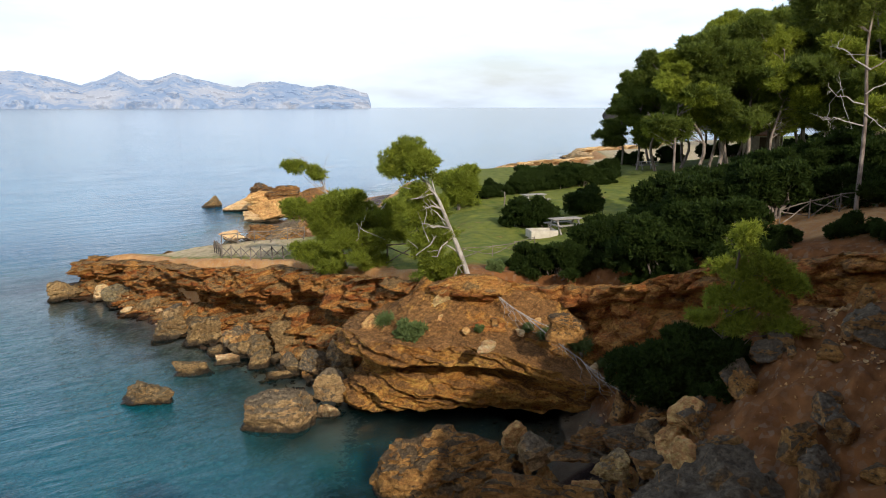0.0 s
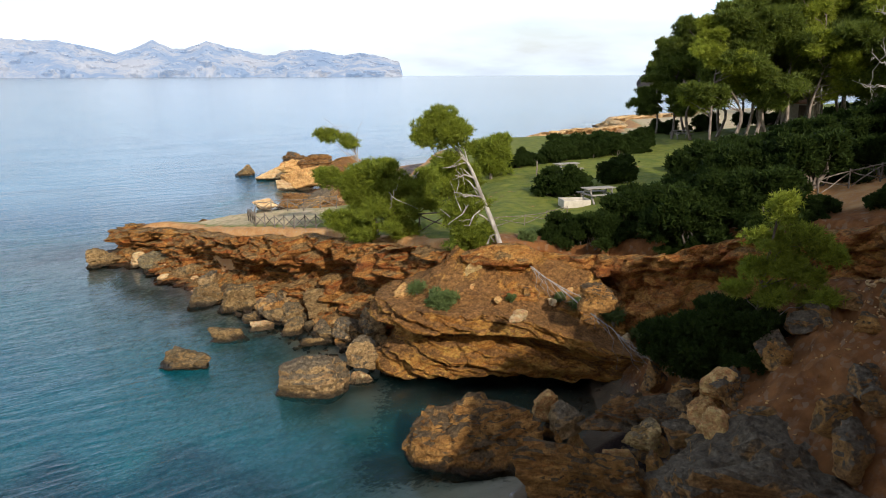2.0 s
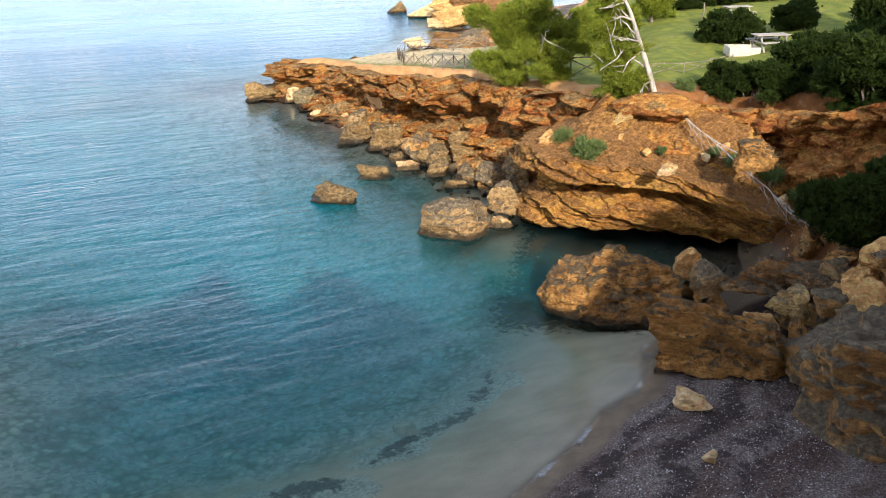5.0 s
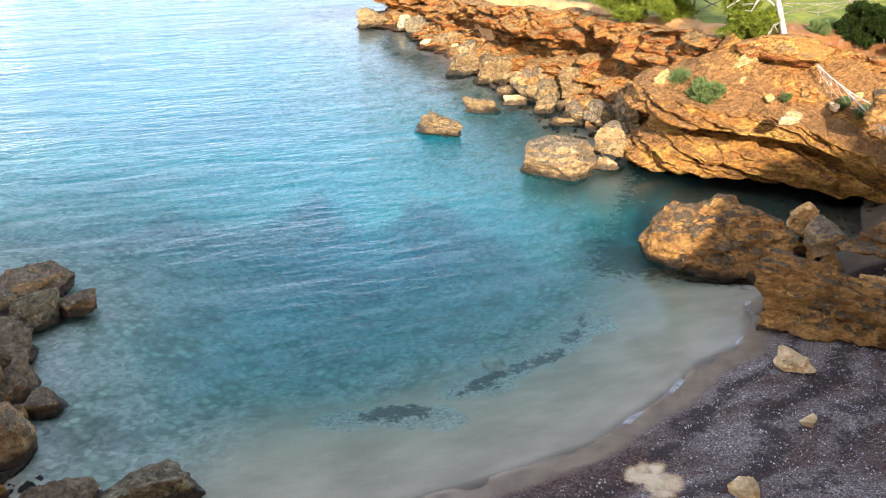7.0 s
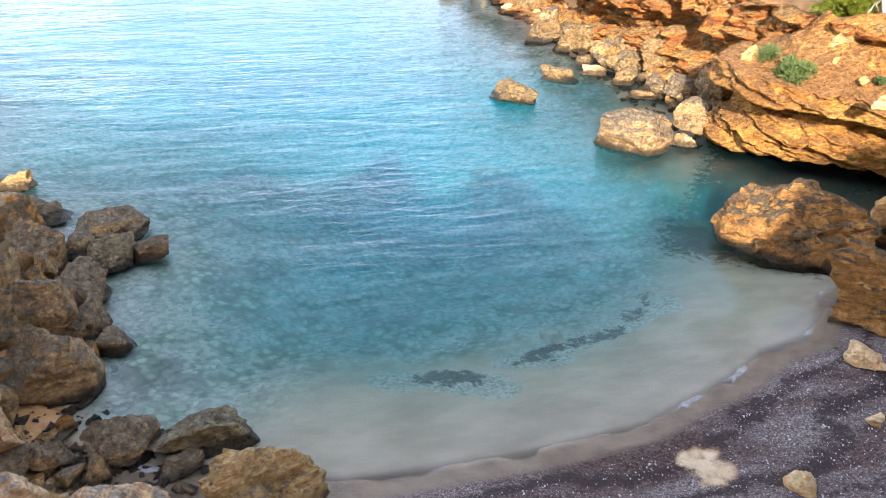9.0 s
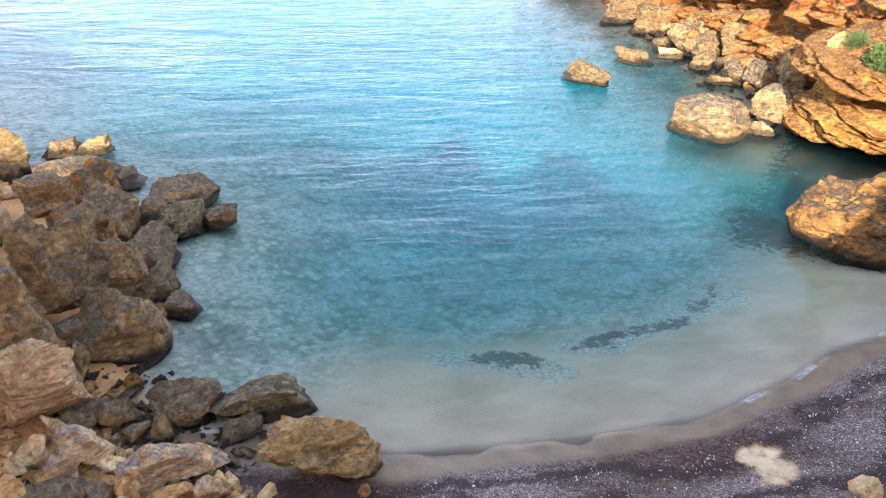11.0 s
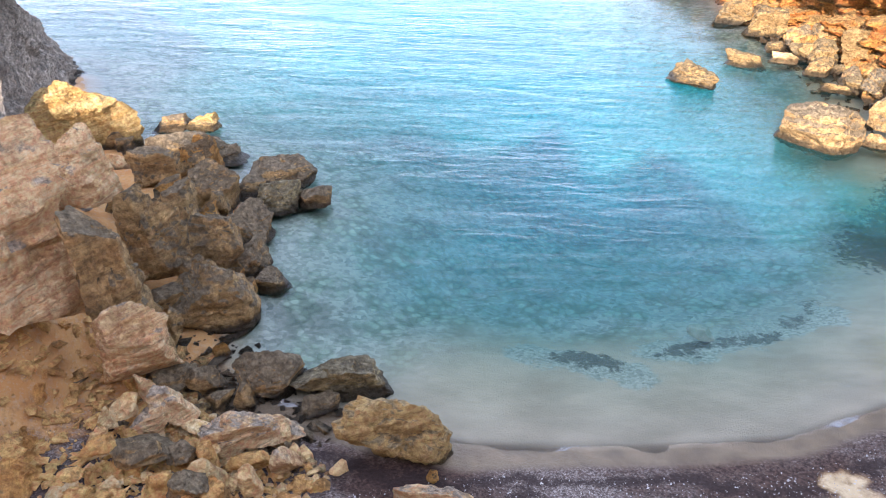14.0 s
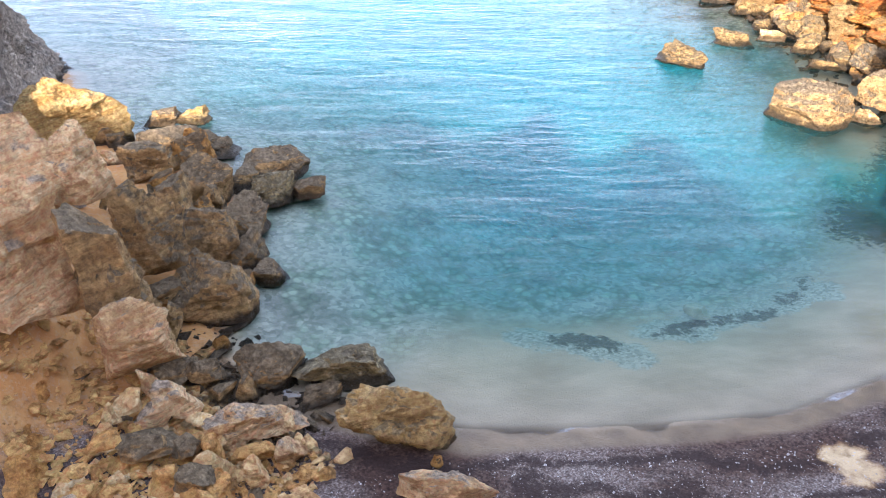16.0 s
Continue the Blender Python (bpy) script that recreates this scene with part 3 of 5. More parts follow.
gx, gy = spread(-34, 22, 0.2, -4700, 4700, 46, 60), spread(-2, 58, 0.2, -4700, 4900, 40, 80)
X, Y = np.meshgrid(gx, gy, indexing='ij')
Z, d_shore, d_upper, d_hill = land(X, Y)
ground_mesh = soften(mesh_np("ground", np.stack([X, Y, Z], -1).reshape(-1, 3), grid_faces(len(gx), len(gy))))
on_top = sstep(d_upper, 0.6, 2.5)
path_sand = sstep(X, -8.5, -12) * sstep(Y, 60, 52) * on_top
spots = fbm(np.stack([X, Y, 0 * X], -1).reshape(-1, 3) * 0.11, 3, 21).reshape(X.shape)
coast_sand = np.maximum(sstep(Y, 95, 120) * sstep(X, 75, 40), sstep(Y, 97, 101) * sstep(X, 12, 20) * sstep(X, 80, 60)) * on_top
float_layer(ground_mesh, "grass", on_top * (0.95 + 0.3 * spots) * sstep(Y, 32, 36))
brow_soil = sstep(X, -1.5, 0.5) * sstep(d_upper, 3.0, 1.8) * sstep(Y, 24, 26) * sstep(Y, 60, 50)
float_layer(ground_mesh, "scree", np.maximum(sstep(X, 3.5, 6.0) * sstep(d_upper, 0.8, -0.6) * sstep(d_hill, -0.5, 0.6), brow_soil))
sand_patch = sstep(np.hypot(X + 0.9, (Y - 13.2) * 1.1) + 0.25 * fbm(np.stack([X, Y, 0 * X], -1).reshape(-1, 3) * 1.9, 3, 29).reshape(X.shape), 0.8, 0.45)
float_layer(ground_mesh, "sand", np.maximum(np.maximum(path_sand, coast_sand) * 0.9, sand_patch))
float_layer(ground_mesh, "beach", sstep(d_hill, 1.0, 0.2) * sstep(d_upper, -0.5, -1.5) * (d_shore > -0.3) * sstep(X, -14, -11) * (1 - 0.8 * sand_patch))
float_layer(ground_mesh, "wet", sstep(d_shore + 0.4 * spots, 0.85, 0.60) * (d_shore > -1))
float_layer(ground_mesh, "bed", sstep(d_shore, 0.10, -0.22))
drift = fbm(np.stack([X, Y, 0 * X], -1).reshape(-1, 3) * 0.55, 4, 33).reshape(X.shape)
wrack = np.exp(-((d_shore - 1.25 - 0.35 * drift) / 0.22) ** 2) + np.exp(-((d_shore - 2.7 - 0.9 * drift) / 0.45) ** 2) + 0.8 * np.exp(-((d_shore - 4.3 - 1.2 * drift) / 0.4) ** 2)
float_layer(ground_mesh, "wrack", np.clip(wrack, 0, 1))
float_layer(ground_mesh, "stony", np.maximum(sstep(-d_shore + 1.6 * spots, 3.6, 5.4), sstep(X, -8.5, -11.5) * sstep(-d_shore, 0.2, 0.8)))


def near_segment(ax, ay, bx, by):
    t = np.clip(((X - ax) * (bx - ax) + (Y - ay) * (by - ay)) / ((bx - ax) ** 2 + (by - ay) ** 2), 0, 1)
    return np.hypot(X - ax - t * (bx - ax), Y - ay - t * (by - ay))


ragged = 0.22 * fbm(np.stack([X, Y, 0 * X], -1).reshape(-1, 3) * 1.6, 3, 25).reshape(X.shape)
weed = np.maximum(sstep(near_segment(-7.6, 13.45, -6.65, 14.15) + ragged, 0.72, 0.1), np.maximum(0.9 * sstep(near_segment(-5.9, 15.1, -5.2, 16.5) + ragged, 0.45, 0.0), 0.9 * sstep(near_segment(-5.2, 16.5, -4.1, 17.6) + ragged, 0.5, 0.0)))
weed = np.maximum(weed, 0.75 * sstep(near_segment(-3.95, 18.7, -3.9, 20.2) + ragged, 0.5, 0.0))
# bed darkened where the bluff's reflection and shade lie on the water
bluff_reflection = sstep(Y, 21.0, 24.5) * sstep(X, -6.0, -3.8) * sstep(Y, 34, 32)
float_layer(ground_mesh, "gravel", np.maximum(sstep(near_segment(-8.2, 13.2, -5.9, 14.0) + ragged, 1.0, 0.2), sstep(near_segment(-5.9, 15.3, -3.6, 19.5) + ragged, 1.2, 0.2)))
float_layer(ground_mesh, "weed", np.maximum(0.9 * weed, 0.95 * bluff_reflection))
ground = tagged(put("ground", ground_mesh, GROUND), "ochre soil, grass, dark weed beach and pale sea bed", "ground", kind="structure")

wx, wy = spread(-40, 12, 0.4, -4700, 4700, 40, 40), spread(4, 60, 0.4, -4700, 4950, 20, 70)
WX, WY = np.meshgrid(wx, wy, indexing='ij')
wz, w_shore, _, _ = land(WX, WY)
water_mesh = soften(mesh_np("water", np.stack([WX, WY, 0 * WX], -1).reshape(-1, 3), grid_faces(len(wx), len(wy))))
float_layer(water_mesh, "depth", np.clip(-wz, 0, 14))
water = tagged(put("water", water_mesh, WATER), "clear turquoise sea with small ripples", "sea", kind="structure")


# ---- cliffs ----
def cliff(name, stations, label, style, step=0.14, seed=1, relief=0.55, ledge=0.45, tilt=0.1, back_run=1.7, back_rise=-0.55, cap=0.0, talus=0.0, beds=2.3, thin=0.0, joints=1.0):
    """A rock face swept along stations of (foot x, y, z, brow x, y, z, bulge); the brow turns back under the turf."""
    length = sum(math.dist(a[3:5], b[3:5]) for a, b in zip(stations, stations[1:]))
    tall = max(s[5] - s[2] for s in stations)
    nu, nv = int(length / step) + 2, int(tall * 1.35 / step) + 10
    line = smooth_line([(s[3], s[4], s[5], s[0], s[1], s[2], s[6]) for s in stations], nu)
    brow, foot, bulge = line[:, 0:3], line[:, 3:6], line[:, 6]
    along = np.gradient(brow[:, :2], axis=0)
    along /= np.linalg.norm(along, axis=1)[:, None]
    outward = np.stack([along[:, 1], -along[:, 0], 0 * along[:, 0]], -1)
    v = np.linspace(0, 1.0, nv)
    face = np.clip(v / 0.8, 0, 1)[None, :, None]
    back = np.clip((v - 0.8) / 0.2, 0, 1)[None, :, None]
    p = foot[:, None] * (1 - face) + brow[:, None] * face
    p = p + outward[:, None] * (bulge[:, None, None] * np.sin(np.pi * np.clip(face, 0, 1) ** 0.8))
    lip = sstep(face, 0.66, 0.78) - 0.9 * sstep(face, 0.30, 0.52) * sstep(face, 0.80, 0.66)
    p = p + outward[:, None] * (cap * lip + talus * (1 - face) ** 2)
    p = p - outward[:, None] * back * back_run + np.array([0, 0, 1.0]) * (back ** 2) * back_rise
    q = p.reshape(-1, 3)
    bed = q[:, 2] + tilt * q[:, 0] + 0.25 * fbm(q * 0.4, 3, seed)
    bands = np.stack([0 * bed, 0 * bed, bed * beds], -1)
    hard = sstep(vnoise(bands, seed + 3), -0.12, 0.12) - 0.5 + 0.45 * (sstep(vnoise(bands * 2.7, seed + 4), -0.1, 0.1) - 0.5)
    strength = 0.35 + 0.65 * sstep(fbm(q * 0.33, 2, seed + 7), -0.4, 0.4)
    chunky = fbm(q * np.array([0.5, 0.5, 0.7]), 3, seed + 11) * relief
    warp = q + 0.35 * np.stack([fbm(q * 0.9 + 5, 2, seed + 15), fbm(q * 0.9 + 9, 2, seed + 16), 0.5 * fbm(q * 0.9, 2, seed + 17)], -1)
    warp[:, 2] += tilt * q[:, 0]
    own, joint = blocks(warp * np.array([0.45, 0.45, 0.85]), seed + 27)
    own2, joint2 = blocks(warp * np.array([1.35, 1.35, 2.3]), seed + 33)
    crack = relief * (1.7 * (own - 0.5) - 0.8 * joints * sstep(joint, 0.12, 0.0)) + 0.6 * joints * relief * (1.2 * (own2 - 0.5) - 0.6 * sstep(joint2, 0.13, 0.0))
    small = 0.11 * fbm(q * 2.6, 4, seed + 19)
    push = (0.7 * ledge * hard * strength + 0.7 * chunky + crack + small) * (1 - 0.75 * np.repeat(back[:, :, 0], nu, 0).ravel())
    if thin:
        leaf = np.stack([0.25 * q[:, 0], 0.25 * q[:, 1], (bed + 0.10 * fbm(q * 1.3, 2, seed + 41)) * 5.0], -1)
        push = push + thin * (sstep(vnoise(leaf, seed + 43), -0.25, 0.25) - 0.5 + 0.5 * vnoise(leaf * 2.3, seed + 44)) * np.repeat(1 - back[:, :, 0], nu, 0).ravel()
    q = q + np.repeat(outward, nv, 0) * push[:, None]
    q[:, 2] += 0.10 * fbm(q * 1.1, 3, seed + 23)
    me = mesh_np(name, q, grid_faces(nu, nv))
    soften(me, True)
    return tagged(put(name, me, ROCK[style]), label, "cliff", kind="structure")


cliff("cliff_north", [(-28, 53.5, -1, -26.0, 53.6, 2.0, 0.2), (-25.4, 49.6, -1, -24.4, 50.6, 2.2, 0.4), (-22, 47.9, -1, -21.4, 48.8, 2.6, 0.4),
                      (-17.2, 43.6, -1, -16.8, 44.4, 3.2, 0.4), (-13.4, 40.9, -1, -12.8, 42.0, 3.7, 0.5),
                      (-9.6, 38.6, -1, -9.3, 39.6, 4.1, 0.5), (-6.4, 36.0, -1, -5.8, 36.8, 4.4, 0.5), (-3.9, 33.6, -1, -3.2, 34.0, 4.7, 0.4),
                      (-1.5, 32.2, -1, -1.0, 33.0, 5.0, 0.3)],
      "rust and ochre layered sea cliff with undercut ledges", 'cliff', seed=31, step=0.09, relief=0.66, ledge=0.45, cap=0.65, talus=0.6, thin=0.12, joints=1.0)
cliff("cliff_prow", [(-4.9, 33.0, -0.8, -4.4, 33.2, 3.4, 0.2), (-4.6, 30.8, 0.0, -4.2, 30.7, 3.5, 0.3), (-3.4, 29.9, 0.2, -2.8, 29.5, 3.4, 0.4),
                     (-0.6, 30.2, 0.4, -0.4, 29.2, 3.35, 0.5), (1.6, 30.2, 0.4, 1.8, 29.2, 3.1, 0.5), (3.9, 29.8, 0.4, 4.0, 28.9, 2.3, 0.4),
                     (6.2, 29.6, 0.4, 6.2, 29.2, 1.5, 0.2)],
      "golden sandstone bluff with thin tilted beds above a dark undercut", 'prow', step=0.055, seed=47, relief=0.22, ledge=0.22, tilt=0.30, beds=2.6, back_run=3.2, back_rise=1.7, cap=0.6, thin=0.20, joints=0.3)
cliff("cliff_gully", [(-1.9, 31.8, 3.0, -1.4, 32.2, 5.1, 0.2), (0.2, 31.0, 3.2, 0.7, 31.5, 5.5, 0.3), (1.7, 31.9, 2.6, 1.9, 32.7, 4.9, 0.2), (4.2, 31.4, 2.4, 4.3, 32.1, 4.9, 0.4),
                      (6.3, 29.6, 2.8, 6.5, 30.2, 5.6, 0.4), (9.4, 27.3, 4.2, 9.6, 27.9, 6.8, 0.3), (12.8, 24.6, 5.4, 13.1, 25.2, 7.6, 0.3),
                      (17.0, 20.2, 6.4, 17.4, 20.8, 8.6, 0.2)],
      "red earth bank with broken overhanging rock ledges", 'cliff', step=0.13, seed=59, relief=0.5, ledge=0.45, cap=0.4, talus=1.0)
cliff("headland_west", [(-46, 12.0, -1, -46, 8.5, 7.5, 0.4), (-38, 14.2, -1, -38, 10.5, 7.2, 0.5), (-32.0, 15.3, -1, -32.5, 12.0, 4.5, 0.5),
                        (-29.4, 13.2, -1, -30.2, 10.4, 5.4, 0.4), (-27.0, 11.2, -0.5, -27.5, 8.4, 6.0, 0.5), (-24, 9.4, 0, -24.0, 6.5, 2.6, 0.4),
                        (-20, 8.2, 0.8, -19.6, 5.2, 3.4, 0.4), (-16.5, 6.0, 1.2, -16.4, 3.2, 5.0, 0.2)],
      "grey weathered rock slope falling into the sea", 'slate', seed=71, step=0.1, relief=0.17, ledge=0.3, tilt=0.75, beds=3.2)
cliff("bank_west", [(-8.5, 0.8, 0.7, -9.0, 0.1, 2.3, 0.1), (-9.9, 1.9, 0.6, -10.5, 1.1, 1.9, 0.1), (-11.2, 2.6, 0.6, -11.9, 1.8, 1.8, 0.1), (-12.5, 3.2, 0.6, -13.2, 2.4, 1.5, 0.1),
                   (-13.9, 3.6, 0.9, -14.6, 2.8, 1.9, 0.1), (-15.6, 4.4, 1.2, -16.2, 3.6, 3.6, 0.1)],
      "crumbling ochre earth bank with layered stones", 'bank', step=0.06, seed=97, relief=0.2, ledge=0.14, cap=0.15, talus=0.35, beds=3.0, back_run=1.2, back_rise=0.5)


# ---- boulders ----
ROCK_LABEL = {
    'dark': "dark brown weathered boulder at the water's edge", 'brown': "tan and brown sandstone boulder with worn edges",
    'grey': "large grey crusted rock with ochre broken sides", 'pink': "pinkish sandstone block broken from the slope",
    'pale': "pale cream sandstone slab", 'tan': "tan ridged sandstone boulder on the dark beach", 'shore': "sun-bleached tan boulder with a dark wet foot", 'ochre': "ochre sandstone boulder with rough layers",
    'yellow': "bright yellow sandstone block with a fresh face", 'flat': "flat-topped olive-grey rock in shallow water",
    'layered': "thin-bedded sandstone slab jutting over the rubble", 'slate': "grey layered rock"}


def ball(sub):
    bm = bmesh.new()
    bmesh.ops.create_icosphere(bm, subdivisions=sub, radius=1.0)
    v = np.array([x.co[:] for x in bm.verts])
    f = np.array([[l.index for l in x.verts] for x in bm.faces])
    bm.free()
    return v, f


BALLS = {k: ball(k) for k in (1, 2, 4, 5)}


def rock_shape(seed, size, sub=5, layered=0.0, rough=1.0, planes=12):
    """A broken block: a ball cut by random planes, then bedded, chipped and pitted. Half-size given per axis."""
    rng = np.random.default_rng(seed)
    v, f = BALLS[sub]
    d = v.copy()
    r = np.full(len(d), 1.25)
    n = rng.normal(size=(16, 3)) * np.array([1, 1, 0.9])
    n[:6] = np.array([[1, 0, .2], [-1, 0, .15], [0, 1, .1], [0, -1, .25], [0, 0, 1], [0, 0, -1]]) + rng.normal(size=(6, 3)) * 0.45
    n /= np.linalg.norm(n, axis=1)[:, None]
    cut = np.concatenate([rng.uniform(0.48, 0.82, 6), rng.uniform(0.58, 0.92, 10)])
    if planes < 8:
        n = rng.normal(size=(16, 3))
        n /= np.linalg.norm(n, axis=1)[:, None]
        cut = rng.uniform(0.86, 1.02, 16)
        planes = 9
    for a, c in list(zip(n, cut))[:planes]:
        dot = d @ a
        r = np.minimum(r, np.where(dot > 1e-3, c / np.maximum(dot, 1e-3), 9))
    p = d * r[:, None]
    under = np.where(d[:, 2] < 0, np.clip(1 / np.sqrt(np.maximum(1 - d[:, 2] ** 2, 0.1)), 1, 1.7) ** 0.9, 1.0)
    p[:, :2] *= under[:, None]
    p = p / np.array([np.percentile(np.abs(p[:, k]), 98.5) for k in range(3)])
    w = p * np.array(size)
    scale = float(np.mean(size))
    q = w / scale + seed * 7.13
    lean = rng.uniform(-0.5, 0.5)
    stretch = q * np.array([1, 1, 1.5]) + 0.25 * np.stack([fbm(q + 3, 2, seed), fbm(q + 7, 2, seed + 1), lean * q[:, 0]], -1)
    own, joint = blocks(stretch * 1.05, seed + 2)
    push = 0.06 * fbm(q * 1.2, 3, seed) + 0.14 * (own - 0.5) - 0.05 * sstep(joint, 0.10, 0.0)
    if sub >= 4:
        own2, joint2 = blocks(stretch * 3.1, seed + 4)
        push = push + 0.12 * (own2 - 0.5) - 0.045 * sstep(joint2, 0.12, 0.0) + 0.07 * fbm(q * 4.5, 4, seed + 5)
    if sub >= 5:
        push = push - 0.03 * sstep(np.abs(vnoise(q * 9.0, seed + 8)), 0.35, 0.0) + 0.02 * fbm(q * 14, 2, seed + 6)
    bed = w[:, 2] / max(0.18, size[2] * 0.16) + 0.5 * fbm(q * 0.9, 2, seed + 3) + lean * 2.4 * w[:, 0] / scale
    bands = sstep(vnoise(np.stack([0 * bed, 0 * bed, bed * 1.3], -1), seed + 13), -0.15, 0.15) - 0.5
    side = 1 - np.abs(d[:, 2]) ** 2
    push = push * rough + (0.03 + 0.13 * layered) * bands * side
    return w + d * (push * scale)[:, None], f


def boulder(style, x, y, z, w, d, h, turn, seed, planes=12):
    """One boulder of width, depth and height, standing at x, y on z and sunk a little into what it stands on."""
    big = max(w, d, h)
    worn = 0.35 if big < 0.8 else 0.5 if style in ('dark', 'pink', 'pale', 'ochre') else 0.85
    if style in ('pink', 'pale', 'ochre') and planes == 12:
        planes = 9
    v, f = rock_shape(seed * 17 + 3, (w / 2, d / 2, h * 0.62), 5 if big > 1.3 else 4, 1.0 if style == 'layered' else 0.25, worn, planes)
    me = soften(mesh_np("boulder", v, f))
    me.set_sharp_from_angle(angle=0.55)
    ob = put("boulder", me, BED_STONE if z == -0.35 else ROCK[style])
    lean = random.Random(seed).uniform(-5, 5)
    ob.matrix_world = pose(x, y, z + h * 0.40, lean, -lean * 0.6, turn)
    return tagged(ob, ROCK_LABEL[style], "rock", "boulders round the cove")


boulder("yellow", -25.02, 10.70, 0.50, 3.90, 1.89, 2.40, 67, 1)
boulder("dark", -24.55, 14.00, 0.00, 1.50, 0.90, 0.60, 61, 2)
boulder("yellow", -23.80, 14.76, 0.00, 1.40, 1.00, 0.62, 59, 3)
boulder("dark", -21.74, 12.80, 0.00, 3.60, 1.39, 0.85, 60, 4)
boulder("dark", -20.76, 10.99, 0.40, 1.64, 1.37, 1.29, 63, 5)
boulder("dark", -18.60, 11.52, 0.10, 1.54, 1.29, 1.41, 59, 6)
boulder("dark", -18.71, 14.35, 0.00, 2.42, 1.74, 0.74, 53, 7)
boulder("flat", -17.34, 12.84, 0.00, 1.38, 1.10, 0.82, 54, 8)
boulder("dark", -16.71, 13.80, 0.00, 1.14, 0.95, 0.64, 51, 9)
boulder("dark", -18.75, 12.86, 0.00, 1.21, 1.01, 0.54, 56, 10)
boulder("dark", -17.88, 9.90, 0.60, 1.25, 1.04, 1.24, 62, 11)
boulder("pink", -19.04, 8.10, 1.50, 1.99, 1.39, 1.91, 68, 12)
boulder("pink", -15.15, 4.30, 2.40, 3.00, 2.10, 3.30, 74, 13)
boulder("dark", -13.55, 5.95, 1.00, 1.75, 1.15, 3.60, 69, 14)
boulder("dark", -15.75, 7.96, 0.80, 1.68, 1.23, 2.21, 64, 15)
boulder("dark", -15.96, 9.77, 0.20, 1.37, 1.15, 1.46, 59, 16)
boulder("dark", -16.66, 11.27, 0.00, 1.82, 1.52, 0.88, 57, 17)
boulder("dark", -14.83, 7.67, 0.60, 1.07, 0.90, 0.43, 64, 18)
boulder("dark", -14.11, 8.46, 0.00, 2.01, 1.47, 1.54, 60, 19, 5)
boulder("dark", -14.39, 10.21, 0.00, 0.90, 0.85, 0.49, 56, 20)
boulder("dark", -15.24, 10.26, 0.00, 1.05, 0.88, 0.81, 57, 21)
boulder("dark", -13.71, 7.14, 0.50, 0.55, 0.46, 0.81, 64, 22)
boulder("pink", -12.50, 5.64, 1.00, 1.41, 0.84, 1.58, 67, 23)
boulder("dark", -11.37, 7.79, 0.00, 1.47, 1.23, 0.85, 57, 24, 5)
boulder("flat", -10.00, 9.03, 0.00, 2.43, 0.98, 0.78, 49, 25)
boulder("tan", -7.80, 8.28, 0.10, 2.29, 1.15, 1.30, 45, 26)
boulder("dark", -9.93, 8.02, 0.10, 0.86, 0.54, 0.29, 52, 27)
boulder("pink", -10.02, 6.26, 0.40, 1.97, 0.74, 0.63, 59, 28)
boulder("pink", -11.54, 5.58, 0.60, 0.98, 0.69, 0.74, 65, 29)
boulder("pink", -12.06, 5.42, 0.90, 0.42, 0.33, 0.54, 67, 30)
boulder("pale", -11.98, 4.93, 0.80, 0.57, 0.45, 0.37, 69, 31)
boulder("dark", -11.53, 6.65, 0.10, 0.62, 0.52, 0.34, 61, 32)
boulder("dark", -11.15, 7.03, 0.10, 0.54, 0.45, 0.50, 59, 33)
boulder("dark", -12.52, 6.35, 0.40, 1.00, 0.84, 0.37, 64, 34)
boulder("dark", -12.14, 6.83, 0.20, 0.88, 0.74, 0.49, 62, 35)
boulder("brown", -12.82, 7.64, 0.00, 0.42, 0.33, 0.45, 60, 36)
boulder("dark", -10.93, 4.52, 0.70, 1.13, 0.94, 0.35, 69, 37)
boulder("pale", -9.68, 5.18, 0.50, 0.61, 0.49, 0.42, 63, 38)
boulder("ochre", -9.35, 5.90, 0.50, 0.86, 0.47, 0.28, 59, 39)
boulder("pale", -8.95, 5.52, 0.50, 0.48, 0.39, 0.51, 60, 40)
boulder("pale", -10.05, 5.52, 0.60, 0.47, 0.38, 0.26, 63, 41)
boulder("dark", -10.36, 5.14, 0.60, 0.61, 0.51, 0.34, 65, 42)
boulder("pale", -11.83, 4.45, 0.90, 0.37, 0.30, 0.35, 71, 43)
boulder("ochre", -11.11, 3.43, 0.90, 0.47, 0.36, 0.15, 74, 44)
boulder("ochre", -11.34, 4.04, 0.90, 0.68, 0.35, 0.22, 72, 45)
boulder("pale", -8.18, 7.02, 0.35, 0.43, 0.30, 0.17, 51, 46)
boulder("brown", -6.81, 8.11, 0.30, 0.26, 0.24, 0.19, 41, 47)
boulder("ochre", -8.07, 6.43, 0.45, 0.45, 0.18, 0.15, 53, 48)
boulder("pink", -6.14, 7.52, 0.40, 1.66, 0.58, 0.53, 40, 49)
boulder("dark", -9.56, 4.69, 0.70, 0.74, 0.62, 0.33, 65, 50)
boulder("pale", -11.55, 4.17, 0.90, 0.38, 0.31, 0.22, 71, 51)
boulder("brown", -0.87, 23.90, 0.00, 4.47, 2.46, 1.90, 2, 52, 5)
boulder("ochre", 1.41, 25.20, 0.90, 0.92, 0.74, 0.91, -3, 53)
boulder("dark", 2.03, 24.58, 0.80, 1.25, 1.00, 0.79, -5, 54)
boulder("layered", 4.03, 24.24, 1.00, 3.00, 1.55, 1.05, -9, 55)
boulder("layered", 5.31, 23.45, 1.50, 2.22, 1.45, 0.71, -13, 56)
boulder("yellow", 4.29, 22.73, 1.00, 1.27, 1.02, 0.91, -11, 57)
boulder("brown", 2.32, 20.55, 0.25, 3.35, 2.01, 2.00, -6, 58)
